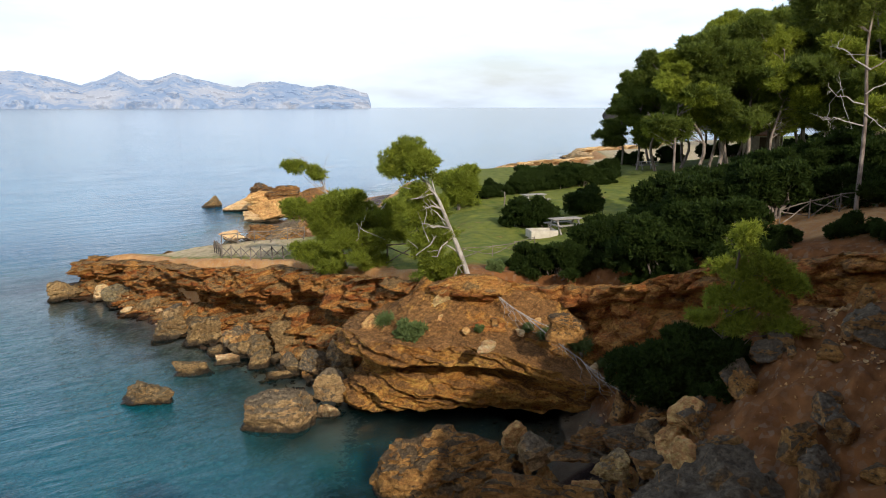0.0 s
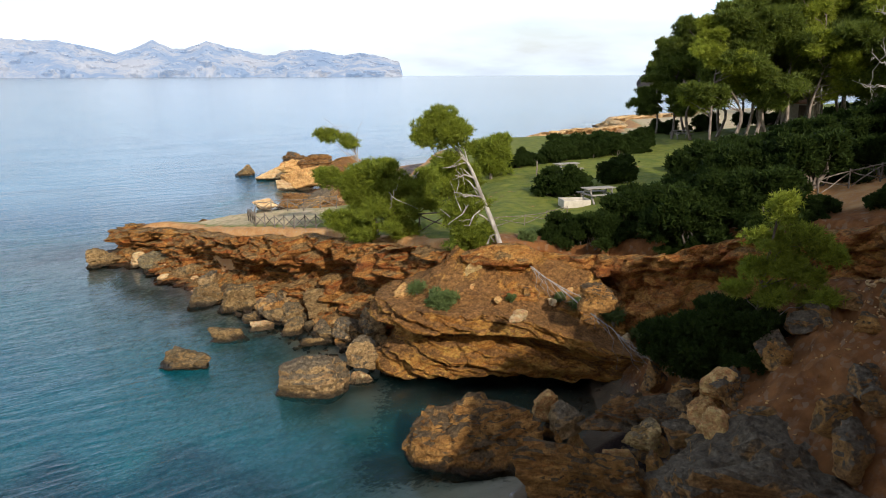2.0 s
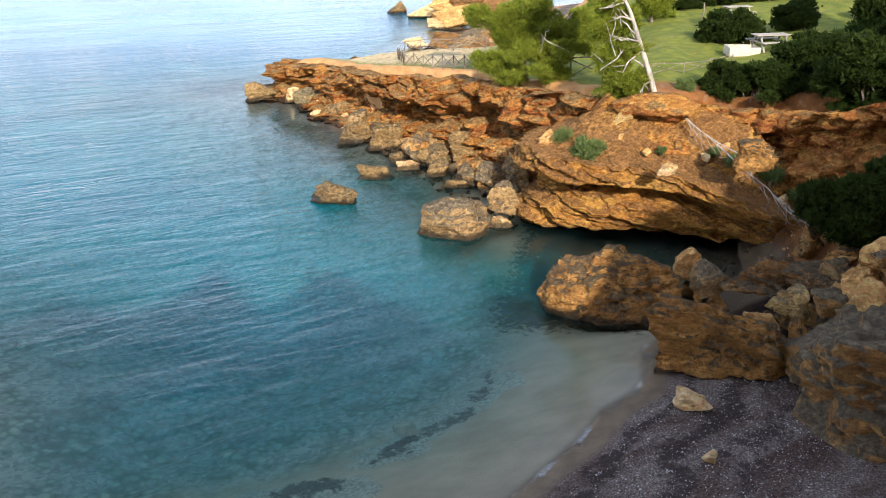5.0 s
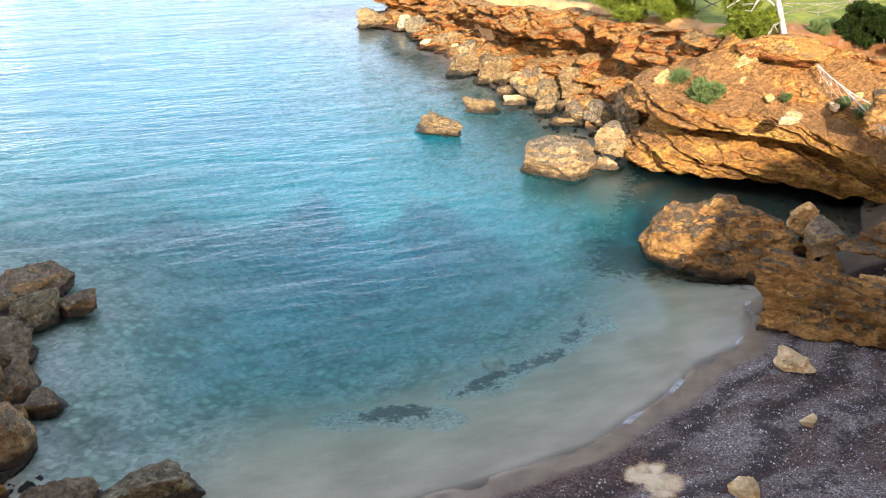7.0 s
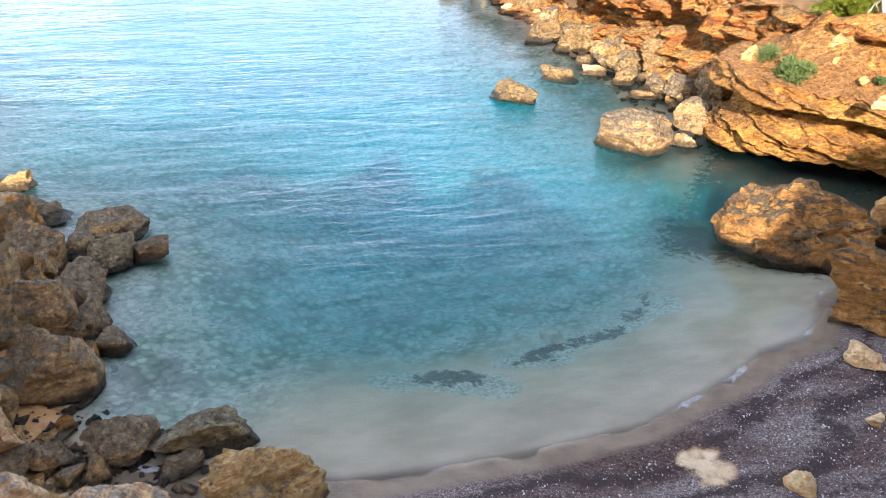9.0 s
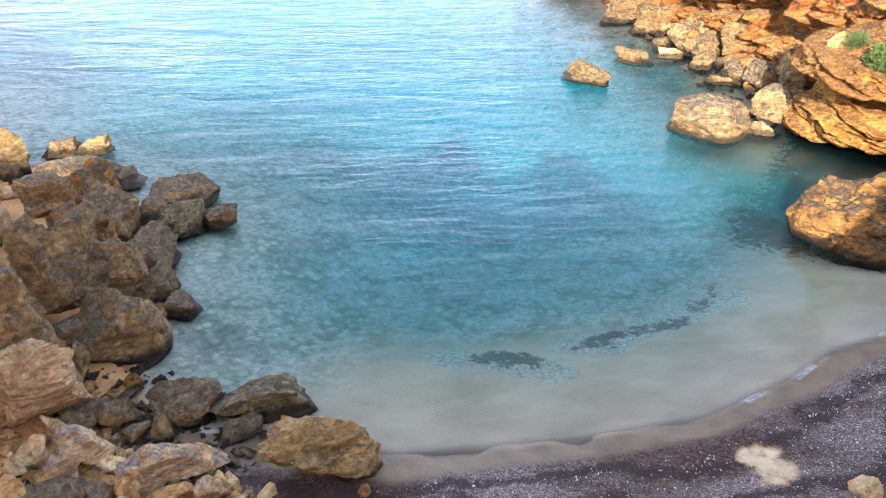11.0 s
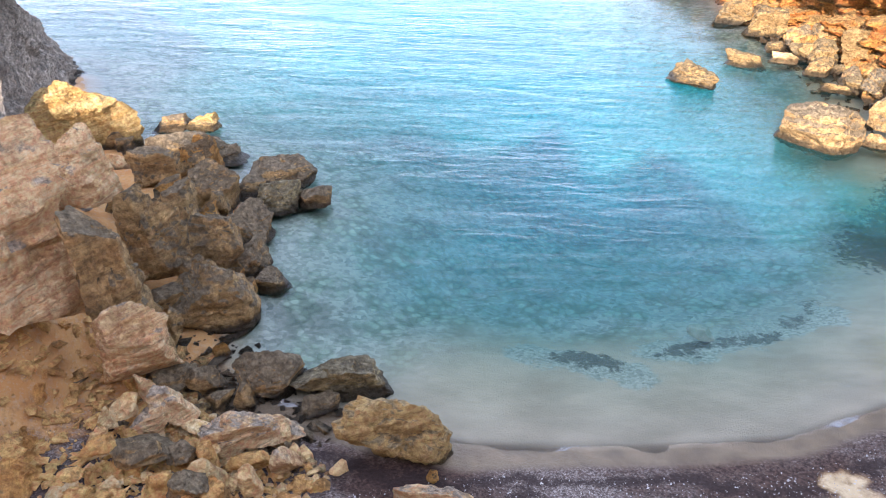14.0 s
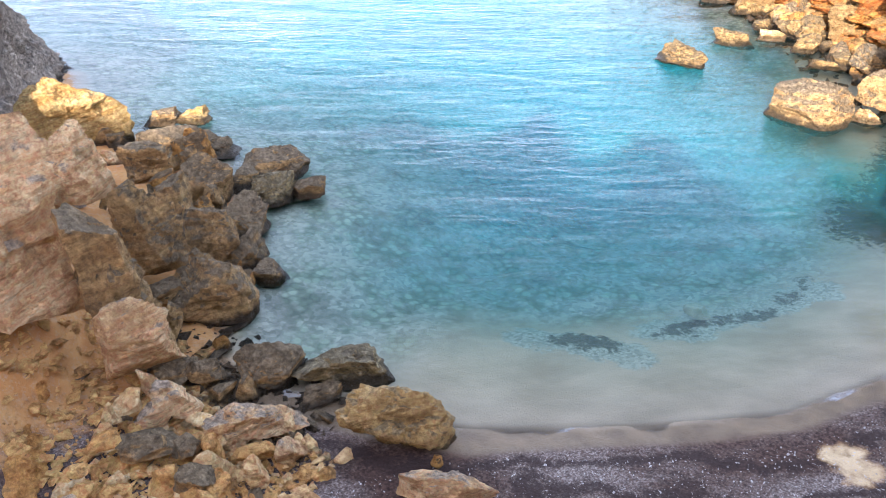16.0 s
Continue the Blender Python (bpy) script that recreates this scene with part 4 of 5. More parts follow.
boulder("brown", 4.29, 20.56, 0.90, 0.86, 0.69, 1.00, -12, 59)
boulder("grey", 6.35, 18.30, 0.50, 6.60, 4.10, 2.95, -17, 60, 9)
boulder("grey", 6.82, 22.30, 2.60, 1.34, 1.07, 0.98, -17, 61)
boulder("grey", 6.47, 20.25, 2.20, 1.37, 0.96, 1.38, -18, 62)
boulder("grey", 7.95, 20.56, 2.80, 1.18, 0.94, 0.82, -21, 63)
boulder("shore", -25.86, 49.09, 0.00, 2.32, 1.63, 1.16, 28, 64)
boulder("flat", -21.77, 48.21, 0.00, 2.24, 1.57, 1.20, 24, 65, 5)
boulder("shore", -24.53, 50.93, 0.20, 1.70, 1.19, 1.18, 26, 66)
boulder("shore", -15.99, 40.91, 0.00, 1.78, 1.42, 1.16, 21, 67)
boulder("shore", -13.97, 40.28, 0.00, 2.08, 1.66, 1.32, 19, 68)
boulder("shore", -15.90, 45.29, 0.50, 2.09, 1.68, 1.28, 19, 69)
boulder("shore", -18.45, 46.41, 0.10, 2.60, 1.54, 0.83, 22, 70)
boulder("pale", -20.01, 45.48, 0.00, 1.34, 0.47, 0.43, 24, 71)
boulder("shore", -12.83, 35.04, 0.00, 1.73, 0.96, 0.55, 20, 72)
boulder("shore", -13.38, 31.41, 0.00, 2.01, 1.41, 0.73, 23, 73)
boulder("dark", -7.41, 29.13, 0.00, 2.87, 2.01, 1.38, 14, 74, 5)
boulder("dark", -5.73, 30.89, 0.20, 1.26, 1.01, 1.45, 10, 75)
boulder("dark", -6.77, 34.44, 0.30, 1.71, 1.37, 0.98, 11, 76)
boulder("shore", -9.17, 37.69, 0.40, 1.35, 0.95, 1.48, 14, 77)
boulder("shore", -12.63, 37.81, 0.00, 0.88, 0.71, 0.42, 18, 78)
boulder("pale", -11.66, 36.70, 0.00, 1.25, 0.70, 0.40, 17, 79)
boulder("shore", -9.96, 36.26, 0.00, 1.14, 0.91, 0.73, 15, 80)
boulder("pale", -5.79, 30.34, 0.00, 1.00, 0.80, 0.36, 11, 81)
boulder("dark", -12.07, 39.40, 0.20, 1.25, 1.00, 0.68, 17, 82)
boulder("shore", -8.65, 34.50, 0.00, 1.25, 0.44, 0.40, 14, 83)
boulder("shore", -11.45, 37.97, 0.10, 1.08, 0.86, 0.47, 17, 84)
boulder("shore", -8.12, 35.28, 0.00, 1.15, 0.92, 0.72, 13, 85)
boulder("dark", -10.98, 39.48, 0.50, 1.40, 1.12, 0.96, 15, 86)
boulder("dark", -5.91, 34.33, 0.50, 1.25, 1.00, 1.33, 10, 87)
boulder("shore", -31.36, 96.65, 0.00, 2.69, 2.15, 1.18, 18, 88)
boulder("pale", 0.62, 27.02, 3.70, 0.80, 0.64, 0.43, -1, 89)
boulder("brown", 3.30, 27.35, 4.20, 1.36, 0.95, 0.82, -7, 90)
boulder("yellow", -1.05, 31.55, 3.55, 2.10, 1.10, 1.45, 4, 105)
boulder("ochre", -0.75, 31.05, 3.20, 0.90, 0.60, 0.80, 10, 106)
boulder("ochre", -3.95, 30.55, 3.20, 1.00, 0.80, 0.75, 20, 107)
for k, (x, y, z) in enumerate(((-2.2, 29.9, 3.55), (-1.2, 30.4, 3.85), (0.9, 30.3, 3.8), (1.9, 29.9, 3.45), (2.6, 30.6, 3.7), (3.3, 29.5, 2.85), (4.7, 29.4, 2.25), (-0.2, 29.6, 3.6))):
    boulder(("pale", "ochre", "brown")[k % 3], x, y, z, 0.34 + 0.05 * (k % 4), 0.30, 0.26, 40 * k, 110 + k)
boulder("grey", 5.14, 26.05, 1.60, 0.82, 0.66, 1.02, -11, 91)
boulder("pale", -5.42, 16.30, -0.35, 0.66, 0.34, 0.26, 19, 92)
boulder("pale", 1.49, 18.43, 0.35, 1.09, 0.58, 0.35, -5, 93)
boulder("pale", 1.94, 15.95, 0.40, 0.32, 0.22, 0.33, -7, 94)
boulder("pale", 0.88, 13.33, 0.35, 0.71, 0.50, 0.51, -4, 95)
boulder("layered", -26.10, 99.38, 0.90, 4.87, 3.89, 1.63, 15, 96)
boulder("layered", -21.43, 91.03, 1.20, 4.05, 3.24, 2.02, 13, 97)
boulder("ochre", -23.03, 90.49, 0.80, 5.48, 1.92, 1.75, 14, 98)
boulder("pale", -26.76, 92.55, 0.10, 4.07, 1.42, 1.30, 16, 99)
boulder("ochre", -21.50, 85.27, 0.50, 5.88, 2.06, 1.88, 14, 100)
boulder("pale", -22.75, 84.72, 0.10, 3.80, 1.33, 1.22, 15, 101)
boulder("layered", -19.32, 72.93, 0.30, 3.63, 1.74, 1.16, 15, 102)
boulder("dark", -16.47, 70.48, 0.60, 3.65, 2.92, 1.26, 13, 103)
boulder("pale", -21.82, 72.27, 0.10, 2.29, 1.32, 0.73, 17, 104)


# smaller boulders wedged between the large ones
def wedged(styles, corners, count, smallest, largest, seed, lift=0.0):
    r = random.Random(seed)
    place_rng = np.random.default_rng(seed)
    c4 = np.array(corners, float)
    for k in range(count):
        u, w = place_rng.random(2)
        x, y = (c4[0] * (1 - u) + c4[1] * u) * (1 - w) + (c4[3] * (1 - u) + c4[2] * u) * w
        s = r.uniform(smallest, largest)
        boulder(r.choice(styles), float(x), float(y), max(-0.25, ground_z(x, y)) + r.uniform(-0.1, lift), s, s * r.uniform(0.6, 0.95), s * r.uniform(0.5, 0.9), r.uniform(0, 360), seed * 100 + k)


wedged(["dark", "dark", "brown"], [(-21.5, 13.2), (-14.8, 10.2), (-13.2, 6.8), (-18.5, 8.6)], 34, 0.45, 1.15, 11, 0.5)
wedged(["dark", "pink"], [(-25.5, 12.6), (-21, 12.2), (-19, 8.8), (-24, 9.4)], 14, 0.5, 1.2, 12, 0.05)
wedged(["shore", "brown", "dark", "ochre"], [(-17.5, 44.0), (-15.8, 42.4), (-6.0, 32.8), (-5.0, 34.6)], 44, 0.35, 1.3, 13, 0.3)
wedged(["brown", "grey", "ochre", "dark"], [(1.2, 25.6), (5.6, 26.0), (6.8, 20.6), (3.2, 19.6)], 30, 0.4, 1.5, 14, 0.6)
wedged(["grey", "grey", "brown"], [(7.2, 24.5), (12.5, 24.5), (11.5, 16.0), (8.0, 16.5)], 26, 0.35, 1.4, 15, 0.12)
wedged(["shore", "pale"], [(-26, 50.6), (-23.5, 49), (-18, 44.6), (-19.5, 46.8)], 16, 0.5, 1.3, 16, 0.2)


# rubble: loose stones too many to count, on the shore slope, below the cliffs and over the beach
def chip(seed, flat):
    """An angular broken stone: the hull of a few random points."""
    r = np.random.default_rng(seed)
    bm = bmesh.new()
    for p in r.uniform(-1, 1, (9, 3)) * np.array([1, 0.8, flat]):
        bm.verts.new(p)
    bmesh.ops.convex_hull(bm, input=bm.verts[:])
    loose = [v for v in bm.verts if not v.link_faces]
    bmesh.ops.delete(bm, geom=loose, context='VERTS')
    bmesh.ops.triangulate(bm, faces=bm.faces[:])
    bm.verts.index_update()
    v = np.array([x.co[:] for x in bm.verts])
    f = np.array([[l.index for l in x.verts] for x in bm.faces])
    bm.free()
    return v, f


def rubble(name, label, count, place, smallest, largest, material, seed, flat=0.65, sub=2):
    rng = np.random.default_rng(seed)
    shapes = [chip(900 + seed * 10 + k, flat) for k in range(10)]
    pts = place(rng, count)
    zz = land(pts[:, 0], pts[:, 1])[0]
    parts = []
    for (x, y), z in zip(pts, zz):
        v, f = shapes[rng.integers(10)]
        s = smallest * (largest / smallest) ** (rng.random() ** 2.2)
        a = rng.uniform(0, 6.283)
        c, sn = math.cos(a), math.sin(a)
        tiltm = np.array([[c, -sn, 0], [sn, c, 0], [0, 0, 1.0]]) * (s / 2) * rng.uniform(0.75, 1.25, (3, 1))
        parts.append((v @ tiltm.T + [x, y, z + s * 0.12], f))
    v, f = join(parts)
    return tagged(put(name, soften(mesh_np(name, v, f), False), material), label, "stones", kind="stuff")


def dry_beach(rng, n):
    p = in_quad([(1.6, 20.8), (5.0, 19.5), (3.5, 8.4), (-8.5, 5.6)])(rng, n * 3)
    return p[land(p[:, 0], p[:, 1])[1] > 0.95][:n]


def in_quad(corners):
    c = np.array(corners, float)

    def place(rng, n):
        a, b = rng.random((n, 1)), rng.random((n, 1))
        return (c[0] * (1 - a) + c[1] * a) * (1 - b) + (c[3] * (1 - a) + c[2] * a) * b
    return place


SHORE_SLOPE = [(-13.6, 6.2), (-8.4, 7.0), (-6.8, 3.6), (-11.0, 2.8)]
wedged(["ochre", "pink", "pale"], SHORE_SLOPE, 22, 0.4, 0.8, 17, 0.12)
rubble("shore_rubble", "broken cream sandstone rubble on the shore slope", 900, in_quad(SHORE_SLOPE), 0.07, 0.55, ROCK['pale'], 3, 0.40)
rubble("shore_rubble", "broken ochre sandstone rubble on the shore slope", 1100, in_quad(SHORE_SLOPE), 0.07, 0.52, ROCK['ochre'], 4, 0.42)
rubble("shore_rubble", "dark broken stones on the shore slope", 140, in_quad([(-15.0, 8.4), (-9.0, 7.6), (-8.4, 4.6), (-13.6, 3.4)]), 0.08, 0.5, ROCK['dark'], 6, 0.55)
UPPER_SLOPE = [(-15.4, 6.4), (-11.8, 7.8), (-9.2, 3.0), (-14.0, 2.6)]
rubble("slope_rubble", "small ochre stones strewn over the earth slope", 950, in_quad(UPPER_SLOPE), 0.06, 0.55, ROCK['ochre'], 14, 0.5)
rubble("slope_rubble", "small dark stones between the boulders", 260, in_quad([(-14.5, 8.6), (-9.4, 8.6), (-9.4, 6.2), (-13.2, 5.6)]), 0.07, 0.55, ROCK['dark'], 15, 0.55)
rubble("cliff_rubble", "tumbled stones at the foot of the cliff", 160, in_quad([(-15.5, 41.5), (-14.5, 39.8), (-5.2, 30.5), (-4.6, 34.5)]), 0.25, 0.9, ROCK['brown'], 5)
rubble("scree_stones", "small brown scree stones on the red slope", 900, in_quad([(5.5, 27.5), (13.5, 24.5), (13.5, 14), (5.5, 14)]), 0.04, 0.26, ROCK['ochre'], 7, 0.6)
rubble("gully_stones", "loose stones on the red earth gully", 160, in_quad([(-0.6, 31), (5.5, 31), (6.5, 26), (2.0, 28.2)]), 0.08, 0.4, ROCK['pale'], 8)
rubble("beach_pebbles", "grey pebbles over the dark weed beach", 9000, dry_beach, 0.015, 0.06, PEBBLES, 11, 0.6, 1)
rubble("scree_stones", "pale grey stones spilled down the scree", 160, in_quad([(10.0, 24.0), (13.0, 23.0), (12.5, 19.5), (10.2, 20.5)]), 0.08, 0.4, ROCK['pale'], 12, 0.6)


# ---- plants ----
def blades(rng, centres, outward, size, per, width, droop=0.0):
    """Tufts: at each centre a few narrow pointed blades that fan out round a direction."""
    n = len(centres)
    d = rng.normal(size=(n, per, 3)) * 0.75 + outward[:, None]
    d /= np.linalg.norm(d, axis=2)[..., None]
    side = np.cross(d, rng.normal(size=(n, per, 3)))
    side /= np.linalg.norm(side, axis=2)[..., None] + 1e-9
    s = size * rng.uniform(0.7, 1.3, (n, per, 1))
    c = centres[:, None]
    a = c + side * s * width
    b = c - side * s * width
    tip = c + d * s
    v = np.stack([a, b, tip], 2).reshape(-1, 3)
    return v, np.arange(len(v)).reshape(-1, 3)


def foliage(rng, clumps, tufts, size, per, width):
    """Tufts on many small sprays that grow out of a set of flattened balls (x, y, z, rx, ry, rz), with gaps between the sprays."""
    sprays = []
    for c in np.array(clumps, float):
        for _ in range(14):
            d = rng.normal(size=3) + (0, 0, 0.35)
            d /= np.linalg.norm(d)
            k = rng.uniform(0.24, 0.46)
            sprays.append([*(c[:3] + d * c[3:] * rng.uniform(0.35, 0.85)), *(c[3:] * k * (1, 1, 0.9))])
    cl = np.array(sprays)
    weight = (cl[:, 3] * cl[:, 4] * cl[:, 5]) ** 0.67
    pick = rng.choice(len(cl), tufts, p=weight / weight.sum())
    d = rng.normal(size=(tufts, 3))
    d /= np.linalg.norm(d, axis=1)[:, None]
    lump = 1 + 0.28 * vnoise(d * 2.2 + pick[:, None] * 3.7, 3)
    r = rng.uniform(0.25, 1, tufts) ** 0.45 * lump * (1 + 0.6 * rng.random(tufts) ** 5)
    p = cl[pick, :3] + d * r[:, None] * cl[pick, 3:]
    out = d + np.array([0, 0, 0.6])
    return blades(rng, p, out / np.linalg.norm(out, axis=1)[:, None], size, per, width)


def limb(rng, a, b, r, wander=0.08):
    a, b = np.array(a, float), np.array(b, float)
    t = np.linspace(0, 1, 6)[:, None]
    p = a + (b - a) * t + np.concatenate([[[0, 0, 0]], rng.normal(size=(5, 3)) * wander * np.linalg.norm(b - a)]) * t
    return tube(p, np.linspace(r, r * 0.35, 6), 6)


def pine(label, trunk, radius, clumps, tufts, size, material=None, bark=None, seed=0, per=7, width=0.07, limbs=True, bare=()):
    """A pine with its foot at the origin: trunk line, crown clumps, a limb to each clump, and bare dead branches."""
    rng = np.random.default_rng(seed)
    tree = new("pine_tree")
    line = smooth_line([(0, 0, -0.3), *trunk], 14) if len(trunk) > 1 else np.linspace((0, 0, -0.3), trunk[0], 14)
    wood = [tube(line, np.linspace(radius, radius * 0.35, 14), 9)]
    if limbs:
        for c in clumps:
            k = int(np.clip(np.argmin(np.abs(line[:, 2] - (c[2] - 0.45 * abs(c[0]) - 0.3))), 4, 13))
            wood.append(limb(rng, line[k], c[:3], radius * 0.26))
    put("trunk", soften(mesh_np("trunk", *join(wood))), bark or BARK, tree)
    for a, b in bare:
        bough = put("dead_branch", soften(mesh_np("dead_branch", *limb(rng, a, b, radius * 0.3))), DEADWOOD, tree)
        for _ in range(4):
            s = rng.uniform(0.35, 0.95)
            root = np.array(a) + (np.array(b) - np.array(a)) * s
            put("twig", soften(mesh_np("twig", *limb(rng, root, root + rng.normal(size=3) * 0.28 * np.linalg.norm(np.array(b) - a), radius * 0.13))), DEADWOOD, bough)
    v, f = foliage(rng, clumps, tufts, size, per, width)
    put("crown", mesh_np("crown", v, f), material or PINE_LEAF, tree)
    return tagged(tree, label, "tree")


def bush(label, clumps, tufts, size, material, seed, per=5, width=0.22):
    rng = np.random.default_rng(seed)
    shrub = new("shrub")
    stems = [limb(rng, (0, 0, -0.2), (c[0] * 0.8, c[1] * 0.8, c[2]), 0.04) for c in clumps]
    put("woody_base", mesh_np("woody_base", *join(stems)), BARK, shrub)
    put("foliage", mesh_np("foliage", *foliage(rng, clumps, tufts, size, per, width)), material, shrub)
    return tagged(shrub, label, "bush")


def stand(ob, x, y, turn=0, scale=1.0, sink=0.05, z=None):
    ob.matrix_world = pose(x, y, (ground_z(x, y) if z is None else z) - sink, 0, 0, turn) @ Matrix.Diagonal((scale, scale, scale, 1))
    return ob


def clone(ob, x, y, turn, scale, sink=0.1, z=None):
    c = copy_thing(ob, Matrix.Identity(4))
    return stand(c, x, y, turn, scale, sink, z)


def round_clumps(rng, n, spread_xy, z0, z1, r0, r1, flat=0.7):
    out = []
    for _ in range(n):
        a, q = rng.uniform(0, 6.283), rng.uniform(0, 1) ** 0.6
        z = rng.uniform(z0, z1)
        shrink = 1 - 0.45 * (z - z0) / (z1 - z0 + 1e-6)
        r = rng.uniform(r0, r1)
        out.append((math.cos(a) * q * spread_xy * shrink, math.sin(a) * q * spread_xy * shrink, z, r, r, r * flat))
    return out


def branchy(rng, tall):
    """Flat clumps along limbs that leave the upper trunk, longest half way up the crown, with gaps between."""
    out = []
    for i in range(18):
        h = tall * (0.30 + 0.60 * ((i * 0.618) % 1.0))
        a = i * 2.4 + rng.uniform(-0.5, 0.5)
        run = rng.uniform(1.6, 3.3) * (1.1 - 0.75 * abs(h / tall - 0.52) / 0.45)
        for s in (0.6, 1.0):
            if rng.random() < 0.9:
                r = rng.uniform(0.55, 1.0)
                out.append((math.cos(a) * run * s + rng.normal() * 0.2, math.sin(a) * run * s + rng.normal() * 0.2,
                            h + 0.30 * run * s + rng.normal() * 0.15, r * 1.2, r * 1.2, r * 0.62))
    for _ in range(5):
        r = rng.uniform(0.6, 1.0)
        out.append((rng.normal() * 0.6, rng.normal() * 0.6, tall * rng.uniform(0.86, 1.0), r, r, r * 0.75))
    return out


# forest pines: four kinds, then copies over the slope
rng = np.random.default_rng(77)
kinds = []
for k in range(4):
    tall = (9.5, 11.5, 8.5, 12.5)[k]
    kinds.append(pine("tall pine with a dark green crown and bare lower trunk", [(0.5 * (k - 1.5), 0.4, tall * 0.22), (0.2 * (1.5 - k), -0.3, tall * 0.5), (0.8 * (k - 1.5), -0.2, tall * 0.86)],
                      0.14, branchy(rng, tall), 17000, 0.32, (PINE_LEAF if k % 2 else PINE_DARK), None, 40 + k, 7, 0.095,
                      bare=[((0, 0, tall * 0.28), (1.5, 0.8, tall * 0.36)), ((0, 0, tall * 0.34), (-1.6, -0.6, tall * 0.38))]))
    tagged(kinds[-1], group="pines of the wood")
clone(kinds[0], 19.0, 70.9, 201, 1.28)
clone(kinds[2], 21.5, 72.0, 335, 1.43)
clone(kinds[1], 23.7, 75.4, 42, 1.20)
clone(kinds[0], 23.8, 71.2, 109, 1.34)
clone(kinds[3], 26.0, 75.3, 176, 1.12)
clone(kinds[1], 27.5, 75.6, 243, 1.16)
clone(kinds[0], 27.7, 72.9, 310, 1.43)
clone(kinds[3], 30.2, 76.6, 17, 1.10)
clone(kinds[2], 32.5, 79.2, 84, 1.71)
clone(kinds[1], 34.5, 81.0, 151, 1.31)
clone(kinds[0], 37.1, 84.2, 218, 1.54)
clone(kinds[3], 33.2, 73.2, 285, 1.16)
clone(kinds[1], 32.6, 67.4, 352, 1.24)
clone(kinds[0], 35.6, 71.1, 59, 1.54)
clone(kinds[2], 19.6, 89.8, 126, 1.07)
clone(kinds[1], 24.2, 86.4, 193, 1.00)
clone(kinds[2], 28.8, 81.8, 260, 1.45)
clone(kinds[0], 34.6, 86.1, 327, 1.30)
clone(kinds[1], 73.3, 161.2, 34, 1.88)
clone(kinds[2], 41.6, 85.1, 101, 1.49)
clone(kinds[2], 22.0, 85.0, 168, 1.23)
clone(kinds[0], 26.9, 83.9, 235, 1.21)
clone(kinds[1], 30.9, 82.4, 302, 1.01)
clone(kinds[2], 30.2, 69.2, 9, 1.46)
clone(kinds[3], 34.8, 66.3, 76, 1.16)
clone(kinds[1], 18.8, 34.7, 143, 0.78)
clone(kinds[2], 16.3, 88.6, 210, 0.90)
for k, (x, y) in enumerate(((25.0, 80.0), (29.5, 78.5), (31.5, 72.0), (38.0, 80.0), (20.5, 81.0), (36.5, 76.0), (28.5, 86.5), (40.5, 90.0), (33.0, 70.0), (26.0, 70.5))):
    clone(kinds[k % 4], x, y, 47 * k, 1.05 + 0.07 * (k % 3))
stand(kinds[2], 16.2, 80.0, 0, 0.96)
stand(kinds[0], 17.8, 78.7, 67, 1.14)
stand(kinds[1], 17.4, 70.3, 134, 0.92)
stand(kinds[3], 21.7, 75.5, 268, 1.10)


# pines on the point
lean = pine("leaning pine with a bleached bare trunk and small crown", [(-0.55, 0, 1.6), (-1.15, 0.05, 3.1), (-1.9, 0.1, 4.7), (-2.5, 0.1, 5.3)], 0.135,
            [(-2.9, 0.1, 5.8, 0.95, 0.9, 0.7), (-2.25, -0.2, 5.65, 0.8, 0.8, 0.55), (-3.5, 0.2, 5.6, 0.7, 0.7, 0.5), (-2.8, 0.2, 6.25, 0.8, 0.8, 0.5),
             (-2.4, 0.0, 4.5, 0.5, 0.5, 0.4), (-2.0, 0.5, 3.9, 0.8, 0.7, 0.6), (-2.5, 0.6, 3.4, 0.7, 0.7, 0.5)],
            6500, 0.2, PINE_LEAF, DEADWOOD, 3, 8, 0.07, True,
            bare=[((-1.1, 0, 3.0), (-2.7, -0.5, 2.2)), ((-1.15, 0, 3.1), (-2.3, -0.2, 3.3)), ((-1.5, 0, 3.9), (-2.2, -0.3, 4.1)),
                  ((-1.0, 0, 2.8), (-1.9, -0.6, 2.0)), ((-0.6, 0, 1.7), (-1.0, -0.4, 1.2)), ((-1.8, 0.1, 4.5), (-2.8, -0.5, 4.3))])
stand(lean, 0.25, 32.4)
